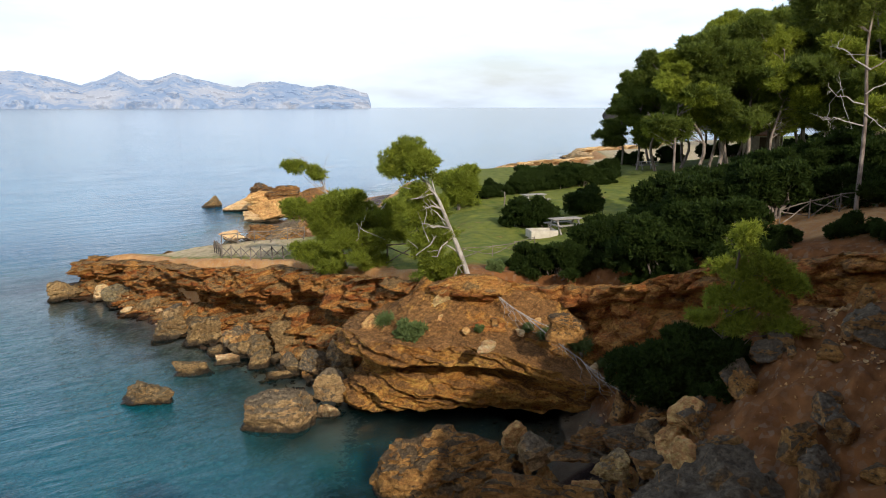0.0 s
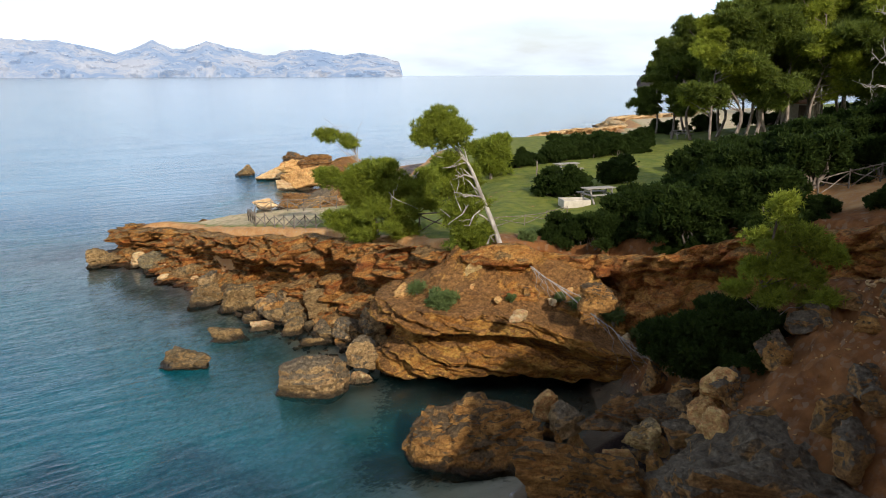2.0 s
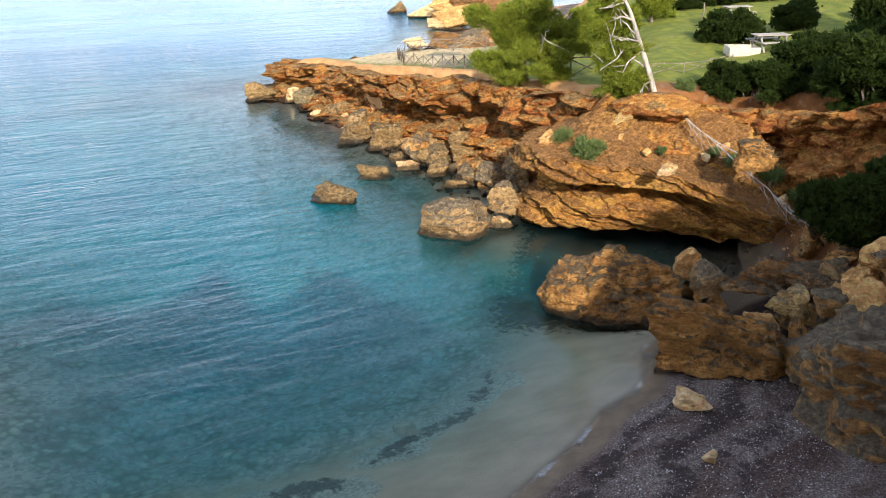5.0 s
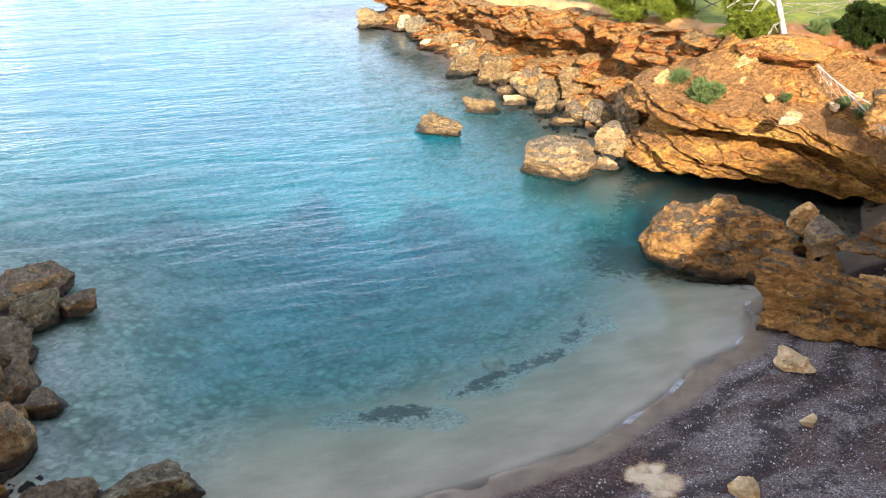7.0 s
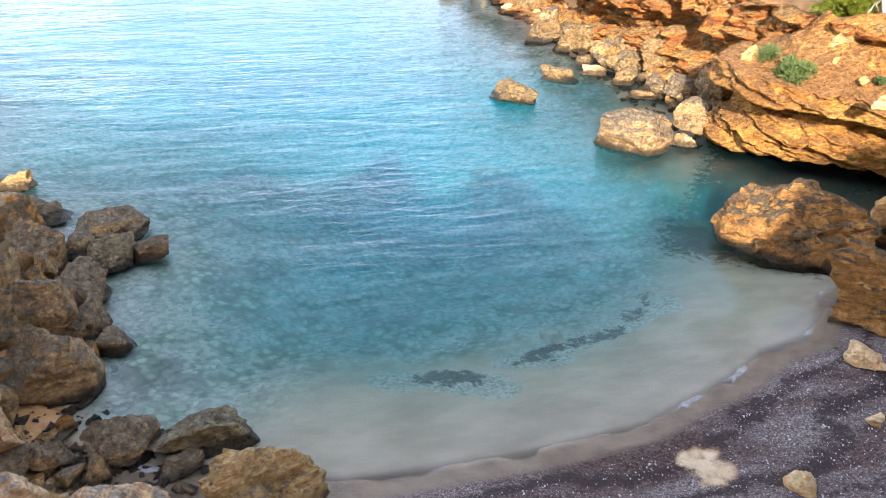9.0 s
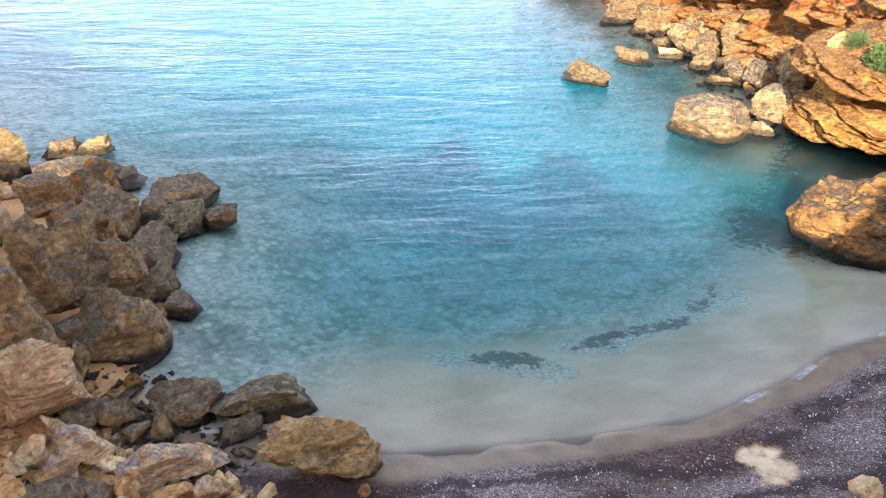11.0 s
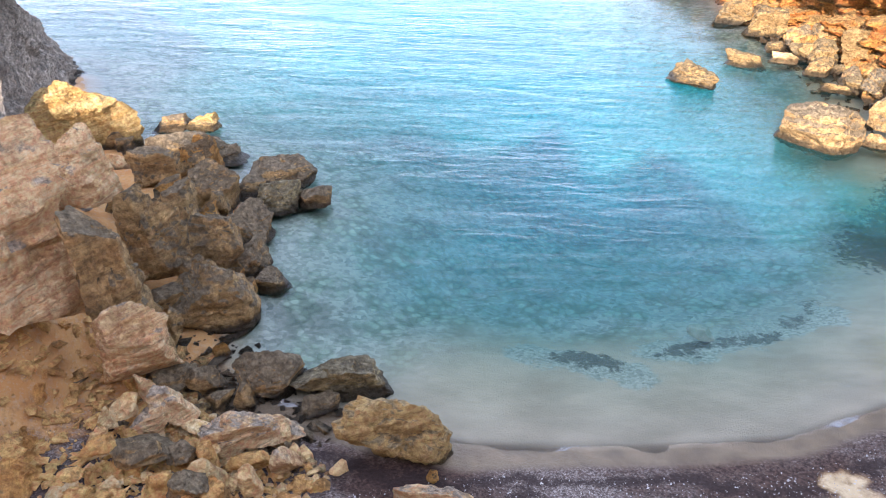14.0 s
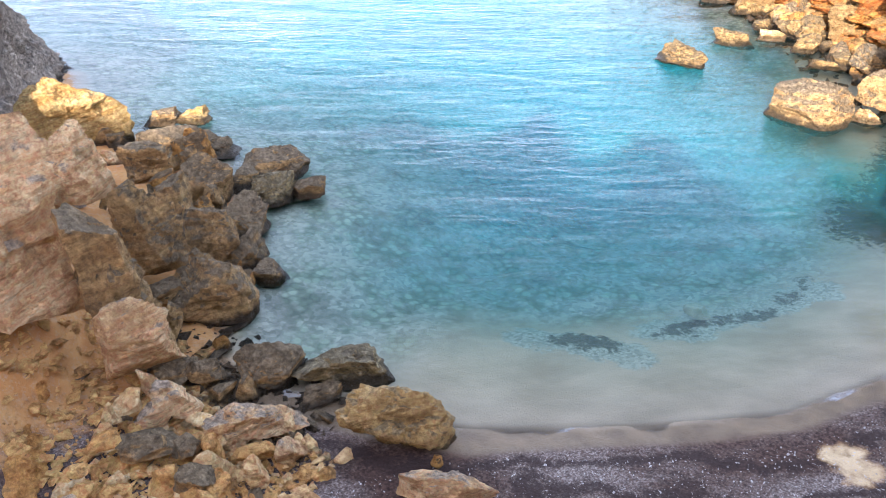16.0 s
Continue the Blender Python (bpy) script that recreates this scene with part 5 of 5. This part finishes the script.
spread_pine = pine("low spreading pine with a dense bright green crown", [(-0.4, 0, 1.2), (-1.2, 0.3, 2.6)], 0.16,
                   [(-1.1, 0, 3.2, 1.1, 1.1, 0.6), (-3.6, 0.2, 2.8, 0.8, 0.8, 0.45), (-2.5, 0.1, 2.35, 1.0, 1.0, 0.6), (-0.2, 0.2, 2.6, 1.0, 1.0, 0.6), (1.0, -0.2, 1.6, 0.9, 0.9, 0.5),
                    (-1.2, -0.5, 1.3, 1.1, 1.0, 0.6), (-2.7, -0.3, 0.8, 0.9, 0.9, 0.5), (-0.1, -0.6, 0.5, 1.0, 0.9, 0.5), (-1.8, -0.6, 0.3, 1.0, 0.9, 0.5), (2.1, 0.3, 2.2, 0.7, 0.7, 0.5),
                    (1.3, 0.5, 2.8, 0.7, 0.7, 0.4), (-1.9, 0.2, 3.0, 0.9, 0.9, 0.5), (0.3, -0.5, 1.4, 0.8, 0.8, 0.5),
                    (-0.9, 0.2, 2.2, 1.3, 1.2, 0.8), (-0.4, 0.1, 1.5, 1.4, 1.1, 0.8), (-2.0, 0.2, 1.7, 1.1, 1.0, 0.7), (0.9, 0.3, 2.2, 0.9, 0.9, 0.6)],
                   22000, 0.2, PINE_LEAF, None, 5, 8, 0.07, True, bare=[((-0.5, 0, 1.4), (-0.2, -1.5, 2.2)), ((-0.6, 0.2, 1.6), (0.9, 0.2, 3.0))])
stand(spread_pine, -4.9, 37.6)
thin_pine = pine("thin pine with a sparse wind-swept crown", [(-0.5, 0, 2.2), (-1.2, 0, 4.4)], 0.08,
                 [(-2.1, 0, 4.9, 0.75, 0.5, 0.3), (-1.4, 0, 4.6, 0.55, 0.5, 0.28), (-2.7, 0, 5.1, 0.45, 0.4, 0.22)], 850, 0.2, PINE_LEAF, DEADWOOD, 7, 8, 0.07, True,
                 bare=[((-1.0, 0, 3.8), (-0.9, 0, 5.7)), ((-0.9, 0, 3.6), (-1.6, 0.2, 5.5)), ((-1.1, 0, 4.1), (-2.4, 0, 5.7))])
stand(thin_pine, -6.1, 38.6)
low_pine = pine("young pine growing low at the cliff edge", [(-0.2, 0, 0.9), (-0.3, 0, 1.9)], 0.09,
                [(-0.3, -0.2, 0.7, 1.0, 0.9, 0.7), (0.4, -0.1, 0.8, 0.7, 0.7, 0.6), (-0.4, 0, 1.7, 0.85, 0.8, 0.6), (0.1, 0, 2.2, 0.7, 0.7, 0.45)],
                3600, 0.2, PINE_LEAF, None, 9, 8, 0.07)
stand(low_pine, -1.35, 32.7, z=4.75)
round_pine = pine("round bushy pine behind the point", [(0, 0, 1.0), (0, 0.2, 2.0)], 0.12,
                  [(0, 0, 1.6, 1.5, 1.4, 1.2), (0.6, 0, 2.2, 1.0, 1.0, 0.8), (-0.7, 0, 2.0, 1.0, 1.0, 0.8), (0.1, 0, 0.9, 1.4, 1.4, 0.7)],
                  4200, 0.3, PINE_LEAF, None, 11, 7, 0.08)
stand(round_pine, -0.9, 56.0, 0, 1.05)
clone(round_pine, -3.5, 50.0, 120, 0.95)
edge_pine = pine("tall slender pine with grey bare branches", [(0.1, 0.1, 4.0), (-0.05, 0.1, 6.5), (0.3, 0.2, 9.0)], 0.10,
                 [(-1.6, 0, 7.6, 1.8, 1.6, 0.9), (0.8, 0.4, 8.6, 2.0, 1.8, 1.0), (-0.4, 0.2, 9.8, 2.0, 1.8, 1.0), (2.3, 0, 6.9, 1.5, 1.4, 0.7), (-2.4, 0.6, 8.6, 1.3, 1.2, 0.7)],
                 9000, 0.26, PINE_DARK, BARK, 13, 8, 0.075, True,
                 bare=[((0, 0, 3.4), (-1.7, 0, 3.8)), ((0, 0, 4.2), (-1.9, -0.3, 4.9)), ((0, 0, 4.6), (1.3, -0.2, 5.6)), ((0.1, 0, 5.5), (-1.4, 0, 6.4)), ((0, 0, 3.9), (0.9, -0.2, 3.2))])
stand(edge_pine, 14.9, 31.5)
sapling = pine("young yellow-green pine rising out of the gully", [(0.1, 0, 2.0), (0.4, 0, 4.3)], 0.08,
               [(0.9, 0, 2.9, 0.75, 0.7, 0.4), (0.4, 0.1, 3.6, 0.8, 0.7, 0.5), (0.6, 0, 4.6, 0.55, 0.5, 0.5), (1.4, 0, 2.5, 0.6, 0.5, 0.4), (-0.1, 0, 2.7, 0.5, 0.5, 0.4), (0.5, 0, 2.0, 0.8, 0.7, 0.4), (1.9, 0, 3.2, 0.7, 0.6, 0.45), (1.2, 0, 3.7, 0.7, 0.6, 0.45), (-0.6, 0, 2.2, 0.5, 0.5, 0.35), (1.6, -0.3, 1.9, 0.7, 0.6, 0.4)],
               5200, 0.19, PINE_LEAF, None, 15, 8, 0.07)
stand(sapling, 7.6, 23.8, 0, 1.0)

# dark mastic scrub: three kinds, then copies along the bank, the slope and behind the meadow
scrub = [bush("dense dark green mastic shrub", round_clumps(np.random.default_rng(200 + k), 15, 1.05, 0.2, 1.05, 0.22, 0.5, 0.8), 5600, 0.115, MASTIC_LEAF, 210 + k)
         for k in range(3)]
for s in scrub:
    tagged(s, group="mastic scrub")
scrub_rng = random.Random(5)


def scrub_run(x0, y0, x1, y1, n, size, wide=0.8):
    """Shrubs side by side along a line on the ground."""
    for i in range(n):
        t = (i + scrub_rng.random() * 0.6) / n
        x = x0 + (x1 - x0) * t + scrub_rng.uniform(-wide, wide)
        y = y0 + (y1 - y0) * t + scrub_rng.uniform(-wide, wide)
        clone(scrub[i % 3], x, y, scrub_rng.uniform(0, 360), size * scrub_rng.uniform(0.8, 1.25), 0.15)


scrub_run(2.2, 34.8, 6.2, 32.6, 7, 0.9, 0.35)
scrub_run(5.6, 34.8, 8.2, 33.4, 4, 1.15, 0.4)
scrub_run(6.4, 32.0, 10.0, 29.4, 7, 1.35, 0.4)
scrub_run(7.5, 35.0, 12.5, 33.5, 7, 1.5, 0.9)
scrub_run(8.5, 39.0, 17.0, 37.0, 10, 1.7, 1.5)
scrub_run(11.0, 46.0, 22.0, 42.0, 14, 1.3, 2.0)
scrub_run(14.0, 55.0, 29.0, 52.0, 18, 1.2, 2.5)
scrub_run(17.0, 65.0, 32.0, 61.0, 16, 1.1, 2.5)
scrub_run(15.0, 88.0, 46.0, 97.0, 15, 1.3, 2.5)
scrub_run(2.6, 33.2, 8.4, 30.4, 10, 0.6, 0.25)
scrub_run(0.0, 60.0, 11.5, 71.0, 20, 1.05, 1.5)
scrub_run(5.0, 68.0, 13.0, 76.0, 10, 1.2, 1.2)
scrub_run(14.5, 33.5, 19.0, 31.5, 5, 1.1, 0.8)
scrub_run(3.0, 46.6, 4.6, 46.0, 3, 1.25, 0.3)
scrub_run(6.6, 50.2, 8.0, 50.0, 2, 1.15, 0.3)
scrub_run(6.1, 25.8, 7.6, 23.4, 7, 1.35, 0.35)
scrub_run(11.5, 29.0, 16.0, 25.5, 5, 0.6, 0.5)
stand(scrub[0], 7.2, 24.4, 20, 1.5)
stand(scrub[1], 7.0, 34.2, 80, 1.2)
stand(scrub[2], 9.0, 31.2, 140, 1.4)
spurge = bush("light green cushion shrub on the rock ledge", round_clumps(np.random.default_rng(230), 6, 0.5, 0.15, 0.45, 0.3, 0.42, 0.8), 1700, 0.13, SPURGE_LEAF, 231)
stand(spurge, -2.4, 29.5, 0, 1.1, 0.0, 3.2)
clone(spurge, -6.9, 38.6, 90, 1.1)
clone(spurge, 1.0, 33.6, 40, 0.7)
clone(spurge, -9.6, 44.0, 10, 0.6)


tuft = bush("dry olive grass tuft on the red earth", [(0, 0, 0.12, 0.28, 0.28, 0.14), (0.15, 0.1, 0.1, 0.2, 0.2, 0.12)], 260, 0.2, SPURGE_LEAF, 233, 4, 0.06)
stand(tuft, 2.9, 29.9, 0, 1.2, 0.0, 3.35)
for x, y, z, turn, size in ((-3.4, 30.3, 3.75, 40, 1.2), (4.3, 30.0, 2.85, 130, 1.4), (5.2, 29.6, 2.3, 300, 1.2)):
    clone(tuft, x, y, turn, size, 0.0, z)
clone(spurge, 0.3, 29.8, 10, 0.35, 0.0, 3.6)
clone(spurge, 2.2, 30.0, 100, 0.4, 0.0, 3.6)
clone(spurge, 3.4, 29.9, 200, 0.35, 0.0, 3.4)


# ---- fences, tables, buildings ----
def bar(name, a, b, r, parent, material, sides=6):
    t = np.linspace(0, 1, 4)[:, None]
    a, b = np.array(a, float), np.array(b, float)
    wobble = np.random.default_rng(abs(hash((round(a[0], 2), round(b[0], 2), round(b[2], 2)))) % 99991).normal(size=(4, 3)) * 0.015
    return put(name, soften(mesh_np(name, *tube(a + (b - a) * t + wobble, [r, r * 0.95, r * 0.9, r * 0.85], sides))), material, parent)


def fence(points, label, height=1.0, gap=1.7, railed=True):
    """Rustic fence of round poles: posts, a top rail and crossed braces between the posts."""
    run = new("fence")
    spots = []
    for a, b in zip(points, points[1:]):
        n = max(1, round(math.dist(a, b) / gap))
        spots += [(a[0] + (b[0] - a[0]) * k / n, a[1] + (b[1] - a[1]) * k / n) for k in range(n)]
    spots.append(points[-1])
    feet = [(x, y, ground_z(x, y)) for x, y in spots]
    for x, y, z in feet:
        bar("post", (x, y, z - 0.25), (x, y, z + height * 1.05), 0.02 + 0.03 * height ** 2, run, FENCE_WOOD)
    for (xa, ya, za), (xb, yb, zb) in zip(feet, feet[1:]):
        if railed:
            bar("rail", (xa, ya, za + height * 0.95), (xb, yb, zb + height * 0.95), 0.04 * height, run, FENCE_WOOD)
        bar("brace", (xa, ya - 0.05, za + 0.1), (xb, yb - 0.05, zb + height * 0.9), 0.034 * height, run, FENCE_WOOD)
        bar("brace", (xa, ya + 0.05, za + height * 0.9), (xb, yb + 0.05, zb + 0.1), 0.034 * height, run, FENCE_WOOD)
    return tagged(run, label, "fence")


fence([(-15.6, 47.6), (-14.2, 44.6), (-12.1, 42.9), (-8.6, 40.8)], "thin rail-less fence of leaning poles along the cliff edge", 0.72, 0.85, False)
fence([(-15.9, 50.0), (-10.6, 50.0)], "weathered pole fence with crossed braces", 0.75, 1.0)
fence([(-4.0, 37.4), (-2.4, 37.0)], "short pole fence among the pines", 1.0, 1.6)
fence([(-0.4, 36.6), (1.0, 37.6), (3.2, 40.4)], "low broken pole fence at the meadow edge", 0.5)
fence([(12.2, 32.0), (14.6, 32.2), (18.5, 31.2)], "crossed pole fence above the red bank", 0.72, 1.5)


def box_mesh(sx, sy, sz, bevel=0.012):
    bm = bmesh.new()
    bmesh.ops.create_cube(bm, size=1.0)
    for v in bm.verts:
        v.co.x, v.co.y, v.co.z = v.co.x * sx, v.co.y * sy, v.co.z * sz
    bmesh.ops.bevel(bm, geom=bm.edges[:], offset=bevel, segments=1, affect='EDGES')
    me = bpy.data.meshes.new("block")
    bm.to_mesh(me)
    bm.free()
    return me


def block(name, size, at, parent, material, turn=(0, 0, 0)):
    ob = put(name, box_mesh(*size), material, parent)
    ob.matrix_local = pose(*at, *turn)
    return ob


def picnic_table(x, y, turn, label):
    t = new("picnic_table")
    for k in range(4):
        block("tabletop_plank", (1.8, 0.17, 0.05), (0, -0.28 + 0.187 * k, 0.74), t, TABLE_WOOD)
    for side in (-1, 1):
        block("bench_plank", (1.8, 0.26, 0.05), (0, side * 0.72, 0.45), t, TABLE_WOOD)
        for end in (-0.65, 0.65):
            block("leg", (0.09, 0.09, 0.95), (end, side * 0.42, 0.36), t, TABLE_WOOD, (side * 32, 0, 0))
    for end in (-0.65, 0.65):
        block("crossbar", (0.07, 1.6, 0.09), (end, 0, 0.40), t, TABLE_WOOD)
        block("top_bearer", (0.07, 0.72, 0.08), (end, 0, 0.67), t, TABLE_WOOD)
    t.matrix_world = pose(x, y, ground_z(x, y), 0, 0, turn)
    return tagged(t, label, "picnic table", "picnic tables on the meadow")


picnic_table(5.1, 43.6, 25, "weathered grey wooden picnic table on the meadow")
picnic_table(17.2, 80.2, 10, "weathered picnic table under the pines")
picnic_table(4.3, 56.0, 30, "weathered picnic table beyond the shrubs")


def stone_box(x, y, turn):
    b = new("stone_planter")
    block("long_wall", (1.5, 0.14, 0.42), (0, -0.5, 0.19), b, LIMEWASH)
    block("long_wall", (1.5, 0.14, 0.42), (0, 0.5, 0.19), b, LIMEWASH)
    block("short_wall", (0.14, 0.86, 0.42), (-0.68, 0, 0.19), b, LIMEWASH)
    block("short_wall", (0.14, 0.86, 0.42), (0.68, 0, 0.19), b, LIMEWASH)
    b.matrix_world = pose(x, y, ground_z(x, y), 0, 0, turn)
    return tagged(b, "low cream masonry box on the grass", "planter")


stone_box(3.8, 43.2, 12)


def hut(x, y, turn):
    h = new("hut")
    block("wall", (3.6, 0.2, 2.2), (0, -1.3, 1.1), h, LIMEWASH)
    block("wall", (3.6, 0.2, 2.2), (0, 1.3, 1.1), h, LIMEWASH)
    block("wall", (0.2, 2.4, 2.2), (-1.7, 0, 1.1), h, LIMEWASH)
    block("wall", (0.2, 2.4, 2.2), (1.7, 0, 1.1), h, LIMEWASH)
    block("door", (0.85, 0.06, 1.95), (0.3, -1.44, 0.98), h, TIMBER_DARK)
    block("roof_slope", (4.2, 1.9, 0.12), (0, -0.8, 2.55), h, ROOF_TILE, (24, 0, 0))
    block("roof_slope", (4.2, 1.9, 0.12), (0, 0.8, 2.55), h, ROOF_TILE, (-24, 0, 0))
    h.matrix_world = pose(x, y, ground_z(x, y) - 0.05, 0, 0, turn)
    return tagged(h, "small pale hut with a tiled roof among the pines", "hut")


hut(31.2, 88.5, -25)
wall_thing = new("garden_wall")
block("wall_body", (9.0, 0.35, 1.3), (0, 0, 0.55), wall_thing, LIMEWASH)
block("coping", (9.1, 0.45, 0.1), (0, 0, 1.25), wall_thing, LIMEWASH)
wall_thing.matrix_world = pose(45.0, 95.0, ground_z(45, 95), 0, 0, -20)
tagged(wall_thing, "low pale boundary wall beyond the trees", "wall")
pole_sign = new("marker_post")
bar("pole", (0, 0, -0.2), (0, 0, 1.0), 0.06, pole_sign, FENCE_WOOD)
pole_sign.matrix_world = pose(2.3, 56.4, ground_z(2.3, 56.4))
tagged(pole_sign, "short wooden marker post on the grass", "post")


# fallen bleached branches down the gully
def dead_branch(x0, y0, z0, x1, y1, z1, seed):
    r = np.random.default_rng(seed)
    a, b = np.array((x0, y0, z0)), np.array((x1, y1, z1))
    thing = new("fallen_branch")
    put("branch", soften(mesh_np("branch", *limb(r, a, b, 0.028, 0.07))), DEADWOOD, thing)
    for _ in range(14):
        root = a + (b - a) * r.uniform(0.15, 0.95)
        tip = root + (b - a) * 0.16 + r.normal(size=3) * np.array([0.25, 0.15, 0.3]) + np.array([0.15, -0.1, -0.4])
        put("twig", soften(mesh_np("twig", *limb(r, root, tip, 0.012, 0.1))), DEADWOOD, thing)
    return tagged(thing, "bleached fallen pine branch on the red slope", "branch")


dead_branch(0.5, 31.2, 5.0, 3.6, 28.6, 3.5, 1)
dead_branch(2.2, 29.4, 4.2, 5.1, 26.0, 2.6, 2)

# ---- distance ----
def ridge(name, label, az, tops, reach, seed, base, tint, haze_glow=0.0):
    """Far mountains: a range on an arc, from bearings and apparent heights (as tangents), with folds towards the sea."""
    a = np.radians(np.linspace(az[0], az[-1], 420))
    h = np.interp(np.degrees(a), az, tops) * reach + 12
    rows = 26
    k = np.linspace(0, 1, rows)
    A, K = np.meshgrid(a, k, indexing='ij')
    Hh = h[:, None] * K ** 0.85
    R = reach + 620 * K
    p = np.stack([np.sin(A) * R, np.cos(A) * R, 0 * A], -1)
    q = np.stack([A * 60, K * 4, 0 * A], -1).reshape(-1, 3)
    fold = fbm(q, 5, seed, 0.6).reshape(A.shape)
    Hh = Hh * (1 + 0.12 * fold * np.sin(np.pi * K)) + 0.006 * reach * 0.1 * fbm(q * 3, 3, seed + 5).reshape(A.shape) * K
    R = R + 0.03 * reach * fold
    p = np.stack([np.sin(A) * R, np.cos(A) * R, Hh * R / reach - 2], -1)
    me = soften(mesh_np(name, p.reshape(-1, 3), grid_faces(len(a), rows)))
    m = Mat(name + "_rock")
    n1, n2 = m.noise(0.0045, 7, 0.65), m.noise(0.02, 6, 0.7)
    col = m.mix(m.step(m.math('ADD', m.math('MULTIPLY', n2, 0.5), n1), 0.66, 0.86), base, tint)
    m.finish(m.mix(haze_glow, col, (0.1, 0.12, 0.15)), 1.0, None, 0.0)
    # emission lifts the far colour to stand in for aerial haze
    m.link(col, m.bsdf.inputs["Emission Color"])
    m.bsdf.inputs["Emission Strength"].default_value = haze_glow
    return tagged(put(name, me, m.mat), label, "mountains", kind="structure")


# haze painted in: bluish base, pale tint and emission lighten the range
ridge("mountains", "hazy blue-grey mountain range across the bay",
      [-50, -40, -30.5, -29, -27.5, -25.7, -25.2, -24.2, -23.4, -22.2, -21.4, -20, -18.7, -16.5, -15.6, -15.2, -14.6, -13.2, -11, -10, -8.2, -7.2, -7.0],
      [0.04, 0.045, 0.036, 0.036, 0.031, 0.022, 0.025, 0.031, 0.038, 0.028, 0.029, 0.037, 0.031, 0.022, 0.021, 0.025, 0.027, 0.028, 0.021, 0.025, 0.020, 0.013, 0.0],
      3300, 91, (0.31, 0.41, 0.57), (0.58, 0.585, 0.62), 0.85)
ridge("headland_far", "dark headland beyond the wood", [8.9, 9.3, 9.8, 11, 14, 20, 30, 45], [-0.028, -0.018, -0.013, -0.009, -0.006, 0.0, 0.006, 0.012], 430, 93, (0.06, 0.05, 0.042), (0.12, 0.10, 0.085))
cliff("coast_rocks", [(-6, 118, -0.5, -1, 120, 1.6, 0.3), (3, 142, -0.5, 8, 142, 2.2, 0.5), (20, 168, -0.5, 25, 168, 2.0, 0.4), (22, 198, -0.5, 27, 198, 2.0, 0.4), (60, 222, -0.5, 62, 217, 3.0, 0.4)],
      "low pale coastal rock shelf", 'pale', step=0.5, seed=83, relief=0.8)
cliff("point_rocks", [(-25, 101, -0.5, -20, 103, 1.8, 0.3), (-24.5, 95, -0.5, -20, 94, 1.6, 0.3), (-20, 87, -0.5, -15, 86, 1.3, 0.3), (-22, 78, -0.5, -17, 77, 1.2, 0.3), (-20.5, 70, -0.5, -16, 70, 1.2, 0.3), (-17.5, 64, -0.5, -12.5, 64, 1.8, 0.2), (-21, 57.5, -0.5, -17.5, 57, 2.0, 0.3), (-27.5, 53, -0.5, -25.5, 53.2, 2.0, 0.2)],
      "ochre rock shelves stepping into the sea", 'prow', step=0.3, seed=87, relief=0.7, ledge=0.7)
